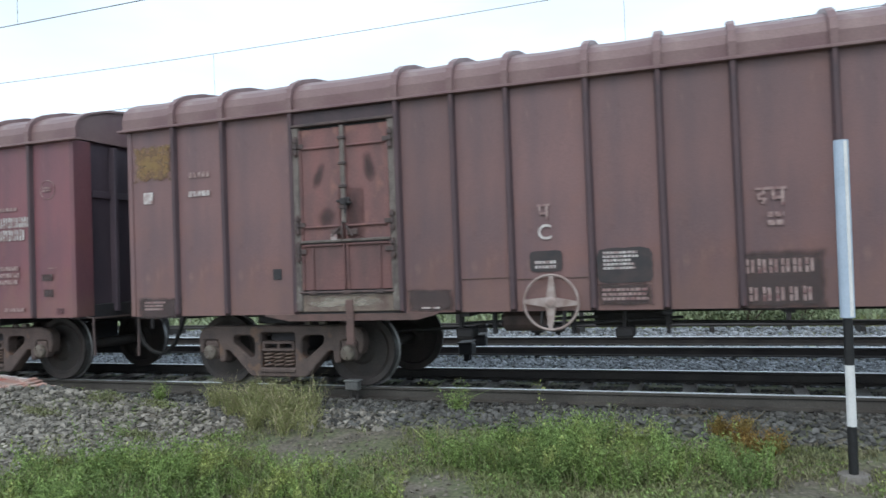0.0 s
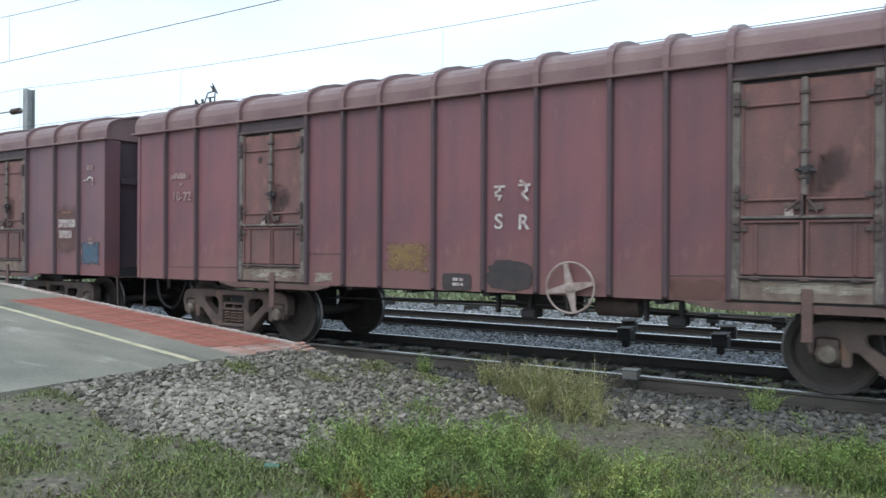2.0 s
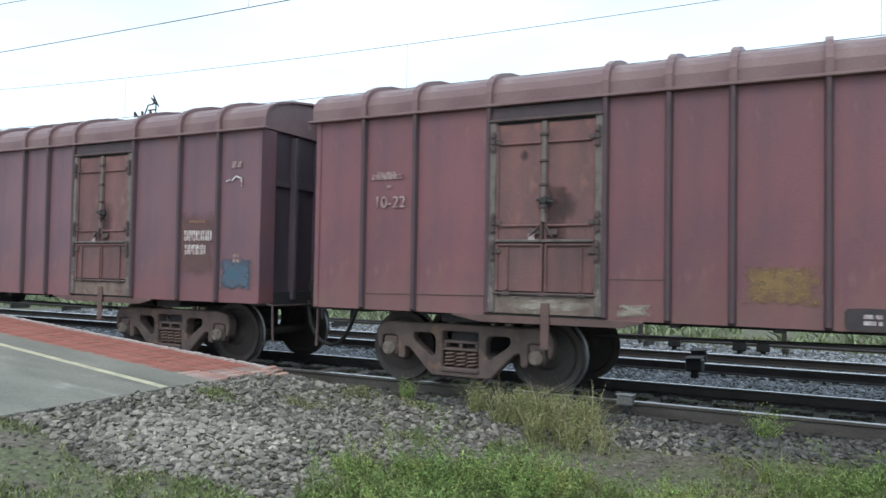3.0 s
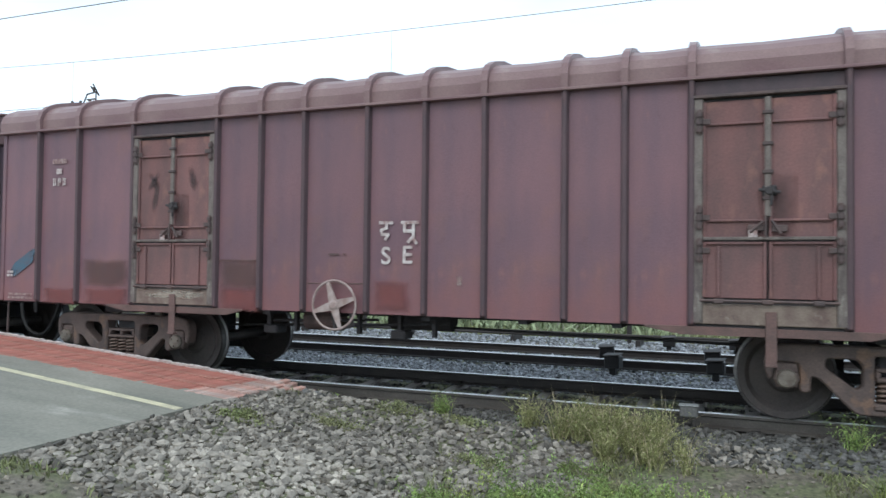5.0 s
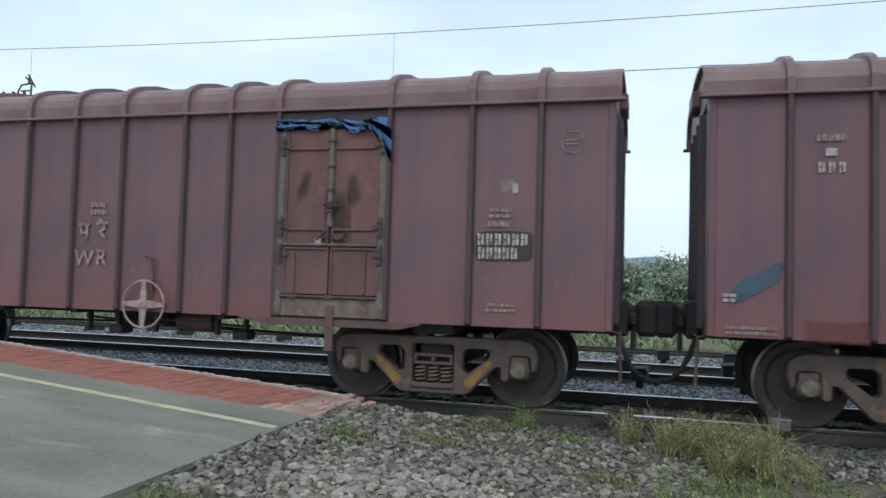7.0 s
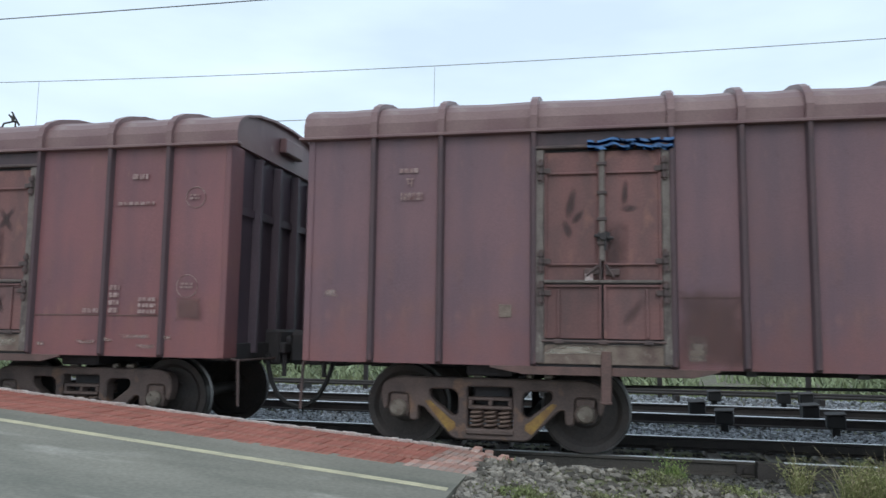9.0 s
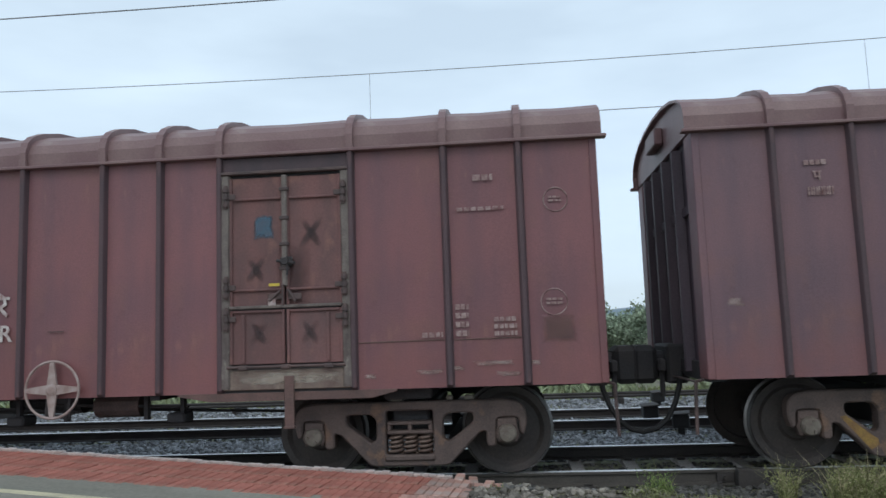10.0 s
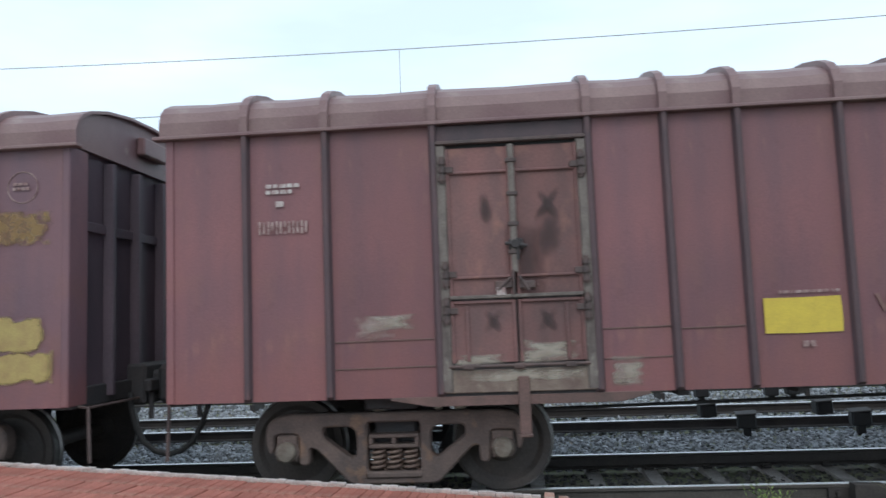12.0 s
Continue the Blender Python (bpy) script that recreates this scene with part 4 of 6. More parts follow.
def underframe():
    bm = bmesh.new()
    box(bm, 0.35, LENGTH - 0.35, 0.66, 1.02, 0.84, 1.08, 0.01)
    for x in (2.01, LENGTH - 2.01):
        box(bm, x - 0.25, x + 0.25, -0.45, 2.12, 0.83, 1.05, 0.02)
    for x in (0.10, LENGTH - 0.10):
        box(bm, x - 0.09, x + 0.09, -0.66, 2.33, 0.93, 1.12, 0.01)
    for x in (4.6, 5.6, 6.76, 7.9, 8.9):
        box(bm, x - 0.05, x + 0.05, -0.62, 2.3, 0.90, 1.05)
    box(bm, 0.1, LENGTH - 0.1, -0.64, -0.58, 0.97, 1.10)
    box(bm, 0.1, LENGTH - 0.1, 2.25, 2.31, 0.97, 1.10)
    return bm


def rigging(flip):
    """Brake pipes, pull rods and hangers below the floor."""
    bm = bmesh.new()
    m = lambda x: LENGTH - x if flip else x
    tube(bm, [(0.2, 0.2, 0.90), (LENGTH - 0.2, 0.2, 0.90)], 0.02)
    tube(bm, [(m(3.3), 0.35, 0.66), (m(6.2), 0.35, 0.76), (m(10.2), 0.35, 0.70)], 0.018)
    tube(bm, [(m(4.4), -0.3, 0.80), (m(6.0), -0.3, 0.86)], 0.018)
    tube(bm, [(m(5.6), -0.35, 0.78), (m(6.9), -0.2, 0.84)], 0.018)
    for x in (4.45, 4.85, 5.75, 6.3, 6.75):
        box(bm, m(x) - 0.022, m(x) + 0.022, -0.35, -0.28, 0.68, 1.0)
    for x in (4.5, 6.3):
        box(bm, m(x) - 0.10, m(x) + 0.10, -0.4, -0.15, 0.64, 0.75, 0.02)
    return bm


def reservoir(flip):
    bm = bmesh.new()
    m = lambda x: LENGTH - x if flip else x
    x0, x1 = sorted((m(5.9), m(6.75)))
    rod(bm, (x0, 0.30, 0.86), (x1, 0.30, 0.86), 0.15, 16)
    return bm


def cylinder_mesh(flip):
    bm = bmesh.new()
    m = lambda x: LENGTH - x if flip else x
    x0, x1 = sorted((m(4.95), m(5.45)))
    rod(bm, (x0, -0.2, 0.83), (x1, -0.2, 0.83), 0.13, 16)
    rod(bm, (x0 - 0.04, -0.2, 0.83), (x0, -0.2, 0.83), 0.08, 12)
    return bm


def end_wall():
    bm = bmesh.new()
    box(bm, 0.06, 0.10, SIDE + 0.052, FAR - 0.052, Z0, 3.45)
    return bm


def end_post():
    bm = bmesh.new()
    box(bm, -0.05, 0.058, -0.035, 0.035, 1.0, 3.36, 0.008)
    return bm


def corner_mesh():
    bm = bmesh.new()
    box(bm, 0.0, 0.075, -0.016, 0.30, Z0, EAVE, 0.008)
    return bm


def gable(s):
    """The curved end of the roof with its small vent hood."""
    bm = bmesh.new()
    prof = roof_profile(-0.02)
    a = [bm.verts.new((0.0, y, z)) for y, z in prof]
    b = [bm.verts.new((s * 0.05, y, z)) for y, z in prof]
    bm.faces.new(a)
    bm.faces.new(b[::-1])
    for i in range(len(a)):
        j = (i + 1) % len(a)
        bm.faces.new((a[i], b[i], b[j], a[j]))
    slab_y = (0.55, 1.126)
    box(bm, -s * 0.10 if s > 0 else 0.0, 0.0 if s > 0 else -s * 0.10, slab_y[0], slab_y[1], 3.58, 3.78, 0.015)
    return bm


def coupler_mesh(s):
    bm = bmesh.new()
    box(bm, min(0, s * 0.47), max(0, s * 0.47), 0.66, 1.02, 0.90, 1.20, 0.04)
    box(bm, min(s * 0.22, s * 0.50), max(s * 0.22, s * 0.50), 0.56, 1.12, 0.84, 1.27, 0.06)
    box(bm, min(s * -0.1, s * 0.14), max(s * -0.1, s * 0.14), 0.48, 1.20, 0.84, 1.28, 0.03)
    box(bm, min(s * 0.16, s * 0.24), max(s * 0.16, s * 0.24), 0.40, 1.28, 0.98, 1.12, 0.02)
    rod(bm, (s * 0.20, 0.50, 0.70), (s * 0.20, 0.50, 1.0), 0.03, 8)
    return bm


def hose_mesh(s):
    bm = bmesh.new()
    pts = [(s * 0.02, 0.40, 0.98), (s * 0.05, 0.36, 0.82), (s * 0.11, 0.34, 0.64), (s * 0.20, 0.33, 0.48), (s * 0.32, 0.34, 0.38), (s * 0.47, 0.36, 0.34)]
    tube(bm, pts, 0.030, 8)
    return bm


def uncoupling_rod(s):
    bm = bmesh.new()
    tube(bm, [(0, -0.55, 0.95), (s * 0.07, -0.5, 0.93), (s * 0.07, 0.6, 0.92)], 0.014)
    tube(bm, [(s * 0.07, -0.5, 0.93), (s * 0.09, -0.5, 0.42)], 0.018)
    return bm


def handwheel(w, x, turn):
    h = part("handwheel", shared("handwheel_rim", lambda: torus_y(bmesh.new(), (0, 0, 0), 0.288, 0.0145, 40, 6), HANDWHEEL, True), HANDWHEEL, w, "pale painted four-spoke brake handwheel")
    h.location = (x, SIDE - 0.075, 1.05)

    def spokes():
        bm = bmesh.new()
        for i in range(4):
            a = math.pi / 2 * i + 0.06
            d, e = Vector((math.cos(a), 0, math.sin(a))), Vector((-math.sin(a), 0, math.cos(a)))
            pts = [d * 0.03 + e * 0.055, d * 0.285 + e * 0.020, d * 0.285 - e * 0.020, d * 0.03 - e * 0.055]
            f = [bm.verts.new((p.x, -0.012, p.z)) for p in pts]
            g = [bm.verts.new((p.x, 0.012, p.z)) for p in pts]
            bm.faces.new(f)
            bm.faces.new(g[::-1])
            for k in range(4):
                bm.faces.new((f[k], g[k], g[(k + 1) % 4], f[(k + 1) % 4]))
        return bm
    h.rotation_euler = (0, radians(turn), 0)
    part("spokes", shared("handwheel_spokes", spokes, HANDWHEEL), HANDWHEEL, h)
    part("hub", shared("handwheel_hub", lambda: lathe(bmesh.new(), [(0.035, -0.03), (0.06, -0.02), (0.06, 0.03), (0.022, 0.04), (0.022, 0.30)], (0, 0), 14), HANDWHEEL), HANDWHEEL, h)
    part("bracket", shared("handwheel_bracket", lambda: hw_bracket(), DARK), DARK, h)


def hw_bracket():
    bm = bmesh.new()
    for x in (-0.11, 0.13):
        box(bm, x - 0.018, x + 0.018, 0.10, 0.13, -0.30, -0.05, 0.004)
    box(bm, -0.11, 0.13, 0.10, 0.14, -0.3, -0.26)
    return bm


def step_bracket():
    bm = bmesh.new()
    box(bm, -0.05, 0.05, -0.055, -0.035, 0.62, 1.12, 0.006)
    box(bm, -0.055, 0.055, -0.075, 0.0, 0.60, 0.625, 0.005)
    return bm


def sill_under():
    bm = bmesh.new()
    return slab(bm, [(-0.45, Z0 + 0.002), (1.80, Z0 + 0.002), (1.80, 0.935), (1.55, 0.875), (-0.10, 0.875), (-0.45, 0.935)], -0.02, 0.02, 0.004)


LETTERS = {}


def lettering(text, height):
    key = (text, height)
    if key not in LETTERS:
        cu = bpy.data.curves.new("lettering", "FONT")
        cu.body, cu.size, cu.extrude, cu.align_x = text, height / 0.72, 0.0015, "CENTER"
        cu.offset = 0.004 * height / 0.2
        tmp = new("lettering", cu)
        me = bpy.data.meshes.new_from_object(tmp)
        bpy.data.objects.remove(tmp)
        me.transform(Matrix.Rotation(radians(90), 4, "X"))
        LETTERS[key] = me
    return LETTERS[key]


def write(w, text, x, z, height, material=None):
    me = lettering(text, height)
    ob = part("lettering", me, None, w)
    if not me.materials:
        me.materials.append(material or WHITE)
    ob.location = (x, SIDE - 0.0165, z)


def bars(w, x, z, width, height, rows, material, dx=0.05, name="marking"):
    """Unreadable writing: rows of short bars."""
    bm = bmesh.new()
    step = height / rows
    local = random.Random(round(x * 100 + z * 10))
    for r in range(rows):
        u = 0.0
        span = width * local.uniform(0.75, 1.0)
        while u < span:
            k = min(dx * local.uniform(0.7, 1.3), span - u + 0.005)
            zz = -r * step
            box(bm, u, u + k, -0.004, 0.0, zz - step * 0.62, zz, 0)
            u += k + dx * 0.3
    ob = part(name, bm, material, w)
    ob.location = (x, SIDE - 0.0155, z)


def glyphs(w, x, z, height, count, material, pitch=None):
    """Digits or letters that may not be spelled out, as upright bars of their size."""
    bm = bmesh.new()
    wd = height * 0.5
    for i in range(count):
        u = i * (pitch or height * 0.72)
        box(bm, u, u + wd * 0.36, -0.004, 0, 0, height * 0.46)
        box(bm, u, u + wd * 0.36, -0.004, 0, height * 0.54, height)
        box(bm, u + wd * 0.62, u + wd, -0.004, 0, height * 0.05, height * 0.95)
    ob = part("marking", bm, material, w)
    ob.location = (x, SIDE - 0.0155, z)


def script(w, x, z, height, strokes, material):
    """A sign of the local script as strokes (x0, z0, x1, z1) in units of its height."""
    bm = bmesh.new()
    t = height * 0.16
    for k, (a, b, c, d) in enumerate(strokes):
        lift = -0.003 - 0.0007 * k
        p, q = Vector((a * height, 0, b * height)), Vector((c * height, 0, d * height))
        p, q = p - (q - p).normalized() * t * 0.3, q + (q - p).normalized() * t * 0.3
        e = (q - p).normalized()
        s = Vector((-e.z, 0, e.x)) * t / 2
        f = [bm.verts.new((v.x, lift, v.z)) for v in (p + s, q + s, q - s, p - s)]
        g = [bm.verts.new((v.x, 0.0, v.z)) for v in (p + s, q + s, q - s, p - s)]
        bm.faces.new(f)
        bm.faces.new(g[::-1])
        for k in range(4):
            bm.faces.new((f[k], g[k], g[(k + 1) % 4], f[(k + 1) % 4]))
    ob = part("marking", bm, material, w)
    ob.location = (x, SIDE - 0.0165, z)
    return ob


DA = [(0.0, 1.0, 0.75, 1.0), (0.4, 1.0, 0.4, 0.72), (0.42, 0.72, 0.1, 0.6), (0.1, 0.6, 0.15, 0.38), (0.15, 0.38, 0.5, 0.36), (0.5, 0.36, 0.35, 0.1)]
PUU = [(0.0, 1.0, 0.85, 1.0), (0.62, 1.0, 0.62, 0.3), (0.15, 0.95, 0.15, 0.6), (0.15, 0.58, 0.62, 0.58), (0.6, 0.3, 0.35, 0.05), (0.6, 0.25, 0.78, 0.0)]
RE = [(0.0, 1.0, 0.7, 1.0), (0.1, 1.25, 0.45, 1.02), (0.45, 1.0, 0.5, 0.7), (0.5, 0.68, 0.22, 0.5), (0.22, 0.5, 0.6, 0.12)]
PA = [(0.0, 1.0, 0.8, 1.0), (0.62, 1.0, 0.62, 0.1), (0.15, 0.95, 0.18, 0.45), (0.18, 0.45, 0.6, 0.5)]


def patch(w, x, z, outline, material, label=""):
    bm = bmesh.new()
    soft = SOFT.get(material.name)
    if soft:
        xs, zs = [p[0] for p in outline], [p[1] for p in outline]
        grow = 0.0 if len(outline) < 20 else 0.12 * min(max(xs) - min(xs), max(zs) - min(zs))
        if len(outline) > 20:
            outline = [(min(xs) - grow, min(zs) - grow), (max(xs) + grow, min(zs) - grow), (max(xs) + grow, max(zs) + grow), (min(xs) - grow, max(zs) + grow)]
    slab(bm, outline, -0.002, 0.0)
    ob = part("patch", bm, soft or material, w, label)
    ob.location = (x, SIDE - (0.0132 if soft else 0.0125), z)


def ring(w, x, z, r, material):
    bm = torus_y(bmesh.new(), (0, 0, 0), r, 0.0055, 20, 4)
    ob = part("marking", bm, material, w)
    ob.location = (x, SIDE - 0.006, z)
    bars(w, x - r * 0.6, z + r * 0.3, r * 1.2, r * 0.6, 2, material, 0.04)


def plate(w, x, z, width, height, material, label):
    bm = box(bmesh.new(), 0, width, -0.006, 0.0, 0, height, 0.002)
    part("plate", bm, material, w, label).location = (x, SIDE - 0.008, z)


def wagon(index, paint, label, wheel_at, flip, ochre):
    pm = PAINTS[paint]
    w = thing("goods_wagon", label, "goods wagon", "wagons of the goods train")
    edges = [0.075] + RIBS + [LENGTH - 0.075]
    for i, (a, b) in enumerate(zip(edges, edges[1:])):
        if (a, b) in DOORS:
            continue
        p = part("side_panel", SHARED.get("%s_panel%d" % (paint, i)) or shared("%s_panel%d" % (paint, i), lambda: panel_mesh(b - a, Z0, EAVE, i + index * 3.3), pm, True), pm, w)
        p.location = (a, SIDE, 0)
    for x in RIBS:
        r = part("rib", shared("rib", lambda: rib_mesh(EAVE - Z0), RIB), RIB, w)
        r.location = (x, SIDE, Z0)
    far = part("far_side", shared("far_side_%s" % paint, lambda: box(bmesh.new(), 0.075, LENGTH - 0.075, FAR - 0.05, FAR, Z0, EAVE), pm), pm, w)
    for x, s in ((0.0, 1), (LENGTH, -1)):
        for y, t in ((SIDE, 1), (FAR, -1)):
            c = part("corner_post", shared("corner_%s" % paint, corner_mesh, pm), pm, w)
            c.location = (x, y, 0)
            if (s, t) == (-1, 1):
                c.location = (x - 0.075, y, 0)
            elif (s, t) == (1, -1):
                c.location = (x + 0.075, y, 0)
                c.rotation_euler = (0, 0, math.pi)
            elif (s, t) == (-1, -1):
                c.rotation_euler = (0, 0, math.pi)
        e = part("end_wall", shared("end_wall", end_wall, SHADED_END), SHADED_END, w)
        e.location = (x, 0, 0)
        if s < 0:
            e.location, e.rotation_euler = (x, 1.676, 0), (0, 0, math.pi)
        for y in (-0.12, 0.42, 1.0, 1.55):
            q = part("end_post", shared("end_post", end_post, SHADED_END), SHADED_END, e)
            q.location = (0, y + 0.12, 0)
        part("end_rail", shared("end_rail", lambda: box(bmesh.new(), 0.02, 0.058, SIDE + 0.32, FAR - 0.32, 2.62, 2.72, 0.006), SHADED_END), SHADED_END, e)
        part("gable", shared("gable%d" % s, lambda: gable(s), ROOF), ROOF, w).location = (x, 0, 0.0)
        part("coupler", shared("coupler%d" % s, lambda: coupler_mesh(-s), DARK), DARK, w, "black coupler head").location = (x, 0, 0)
        part("brake_hose", shared("hose%d" % s, lambda: hose_mesh(-s), HOSE), HOSE, w).location = (x, 0, 0)
        part("uncoupling_rod", shared("uncoupling%d" % s, lambda: uncoupling_rod(-s), GRIME), GRIME, w).location = (x, 0, 0)
    # roof: sheets between hoops, with the gutter strip along the eaves
    redges = [-0.06] + RIBS + [LENGTH + 0.06]
    for i, (a, b) in enumerate(zip(redges, redges[1:])):
        p = part("roof_sheet", shared("roof_sheet%d" % i, lambda: roof_piece(b - a, 0.0, 0.03, -0.012), ROOF, False), ROOF, w)
        p.location = (a, 0, 0)
    for x in RIBS:
        h = part("roof_hoop", shared("roof_hoop", lambda: roof_piece(0.075, 0.05, 0.06), ROOF), ROOF, w)
        h.location = (x - 0.0375, 0, 0)
    part("gutter", shared("gutter", lambda: box(bmesh.new(), -0.10, LENGTH + 0.10, SIDE - 0.085, SIDE + 0.03, EAVE - 0.012, EAVE + 0.02, 0.006), ROOF), ROOF, w)
    part("far_gutter", shared("far_gutter", lambda: box(bmesh.new(), -0.10, LENGTH + 0.10, FAR - 0.03, FAR + 0.085, EAVE - 0.012, EAVE + 0.02, 0.006), ROOF), ROOF, w)
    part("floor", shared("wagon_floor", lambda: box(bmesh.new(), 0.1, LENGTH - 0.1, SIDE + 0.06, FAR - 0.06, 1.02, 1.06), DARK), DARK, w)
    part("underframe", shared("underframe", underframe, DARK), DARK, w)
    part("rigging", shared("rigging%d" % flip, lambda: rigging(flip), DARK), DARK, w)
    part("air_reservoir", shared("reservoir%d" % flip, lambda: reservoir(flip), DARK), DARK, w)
    part("brake_cylinder", shared("cylinder%d" % flip, lambda: cylinder_mesh(flip), GRIME), GRIME, w)
    for x0, x1 in DOORS:
        door(w, x0, x1)
        part("under_sill", shared("under_sill", sill_under, SOLE), SOLE, w).location = (x0, SIDE, 0)
        part("step_bracket", shared("step_bracket", step_bracket, SOLE), SOLE, w).location = ((x0 + x1) / 2 + 0.03, SIDE, 0)
    handwheel(w, wheel_at, (6, -8, -14, 4, 3, 20)[index])
    for k, x in enumerate((2.01, LENGTH - 2.01)):
        bogie(w, x, ochre == 2 or ochre == k + 3)
    sets = [wheelset(w, x) for x in (1.01, 3.01, LENGTH - 3.01, LENGTH - 1.01)]
    return w, sets


TRAIN = []


def add_wagon(*args):
    w, sets = wagon(len(TRAIN), *args)
    TRAIN.append((w, sets))
    return w


a = add_wagon("brown", "dusty brown covered goods wagon with black data panels", 5.60, 0, 0)
b = add_wagon("red", "oxide-red covered goods wagon with faded white numbers", 7.93, 1, 0)
c = add_wagon("maroon", "maroon covered goods wagon with a blue smear", 5.65, 0, 0)
d = add_wagon("plum", "plum-brown covered goods wagon with blue tarpaulin over its doors", 7.91, 1, 2)
e = add_wagon("rust", "rust-red covered goods wagon with a yellow panel", 7.88, 1, 0)
g = add_wagon("maroon", "brown covered goods wagon with peeling yellow patches", 5.7, 0, 0)


# ---- paint, numbers and signs on the wagons ----
def blot(width, height, rough, seed):
    """An uneven outline of a painted patch."""
    local = random.Random(seed)
    cx, cz, n = width / 2, height / 2, 24
    out = []
    for i in range(n):
        a = 2 * math.pi * i / n
        c, s = math.cos(a), math.sin(a)
        k = 1 / (abs(c) ** 7 + abs(s) ** 7) ** (1 / 7) if rough < 0.1 else 1 / (abs(c) ** 3 + abs(s) ** 3) ** (1 / 3)
        k *= 1 - rough * local.random()
        out.append((cx + cx * c * k, cz + cz * s * k))
    return out


patch(a, 0.13, 2.74, blot(0.57, 0.41, 0.04, 0), FADED_YELLOW, "faded yellow patch")
plate(a, 0.25, 2.42, 0.15, 0.15, WHITE, "white paper card")
bars(a, 0.98, 2.78, 0.34, 0.11, 1, FADED, 0.05)
bars(a, 0.97, 2.54, 0.36, 0.11, 1, WHITE, 0.05)
script(a, 5.48, 1.92, 0.162, PA, FADED)
write(a, "C", 5.55, 1.72, 0.162, WHITE)
patch(a, 5.37, 1.37, blot(0.36, 0.23, 0.04, 6), BLACK, "black data panel")
bars(a, 5.43, 1.49, 0.23, 0.10, 2, WHITE, 0.03)
patch(a, 6.08, 1.23, blot(0.57, 0.37, 0.04, 8), BLACK, "black data panel")
bars(a, 6.15, 1.56, 0.36, 0.20, 5, WHITE, 0.03)
patch(a, 6.07, 1.01, blot(0.58, 0.21, 0.04, 10), SOOT, "")
bars(a, 6.13, 1.18, 0.46, 0.14, 3, FADED, 0.04)
script(a, 7.64, 1.95, 0.158, DA, FADED)
script(a, 7.76, 1.93, 0.179, PA, FADED)
bars(a, 7.73, 1.88, 0.16, 0.16, 2, FADED, 0.05)
patch(a, 7.46, 0.97, blot(0.74, 0.50, 0.04, 15), SOOT, "sooty number panel")
glyphs(a, 7.52, 1.29, 0.141, 6, FADED, 0.104)
glyphs(a, 7.54, 1.02, 0.140, 5, FADED, 0.118)
patch(a, 0.10, 0.94, blot(0.72, 0.25, 0.04, 18), SOOT, "")
bars(a, 0.23, 1.15, 0.36, 0.13, 3, FADED, 0.03)
patch(a, 3.94, 0.98, blot(0.57, 0.23, 0.04, 20), SOOT, "")
bars(a, 4.11, 1.02, 0.23, 0.03, 1, WHITE, 0.1)
plate(a, 2.18, 1.38, 0.12, 0.13, DARK, "small dark card holder")
bars(b, 12.12, 2.52, 0.45, 0.08, 1, FADED, 0.06)
glyphs(b, 12.11, 2.23, 0.151, 6, WHITE, 0.099)
glyphs(b, 12.10, 2.05, 0.157, 5, WHITE, 0.104)
bars(b, 12.09, 1.69, 0.46, 0.29, 3, FADED, 0.04)
bars(b, 11.66, 1.70, 0.27, 0.29, 3, FADED, 0.05)
ring(b, 13.04, 2.73, 0.13, FADED)
bars(b, 12.19, 1.10, 0.44, 0.08, 1, FADED, 0.06)
patch(b, 12.93, 1.24, blot(0.19, 0.11, 0.22, 30), SOOT, "")
patch(b, 12.89, 1.47, blot(0.22, 0.09, 0.22, 31), SOOT, "")
bars(b, 13.03, 1.65, 0.18, 0.02, 1, FADED, 0.08)
patch(b, 13.14, 1.01, blot(0.18, 0.08, 0.22, 33), PAINTS["maroon"], "")
patch(b, 11.36, 1.87, blot(0.19, 0.16, 0.22, 34), SOOT, "")
write(b, "S", 6.98, 1.73, 0.187, WHITE)
write(b, "R", 7.31, 1.72, 0.184, WHITE)
script(b, 6.92, 2.06, 0.179, DA, WHITE)
script(b, 7.25, 2.04, 0.207, RE, WHITE)
patch(b, 6.79, 0.96, blot(0.66, 0.41, 0.22, 39), BLACK, "black painted panel")
patch(b, 6.17, 0.96, blot(0.43, 0.22, 0.04, 40), BLACK, "small black panel")
bars(b, 6.33, 1.12, 0.17, 0.12, 2, WHITE, 0.08)
patch(b, 5.30, 1.21, blot(0.67, 0.33, 0.22, 42), FADED_YELLOW, "peeling yellow patch")
write(b, "10-22", 1.15, 2.24, 0.145, FADED)
bars(b, 0.96, 2.69, 0.35, 0.12, 1, FADED, 0.04)
bars(b, 1.10, 2.52, 0.09, 0.06, 1, FADED, 0.06)
bars(b, 0.88, 2.66, 0.47, 0.11, 1, FADED, 0.05)
bars(c, 1.00, 2.98, 0.30, 0.11, 1, FADED, 0.04)
bars(c, 1.08, 2.84, 0.11, 0.12, 1, WHITE, 0.1)
glyphs(c, 1.02, 2.60, 0.108, 3, WHITE, 0.091)
patch(c, 0.15, 1.28, [(0.0, 0.02), (0.12, 0.0), (0.50, 0.24), (0.60, 0.46), (0.48, 0.42), (0.14, 0.22)], BLUE, "pale blue smear")
bars(c, 0.15, 1.39, 0.14, 0.10, 2, WHITE, 0.05)
bars(c, 0.18, 1.07, 0.53, 0.10, 2, FADED, 0.03)
script(c, 6.21, 1.80, 0.215, DA, WHITE)
script(c, 6.49, 1.78, 0.235, PUU, WHITE)
write(c, "S", 6.29, 1.54, 0.203, WHITE)
write(c, "E", 6.56, 1.55, 0.206, WHITE)
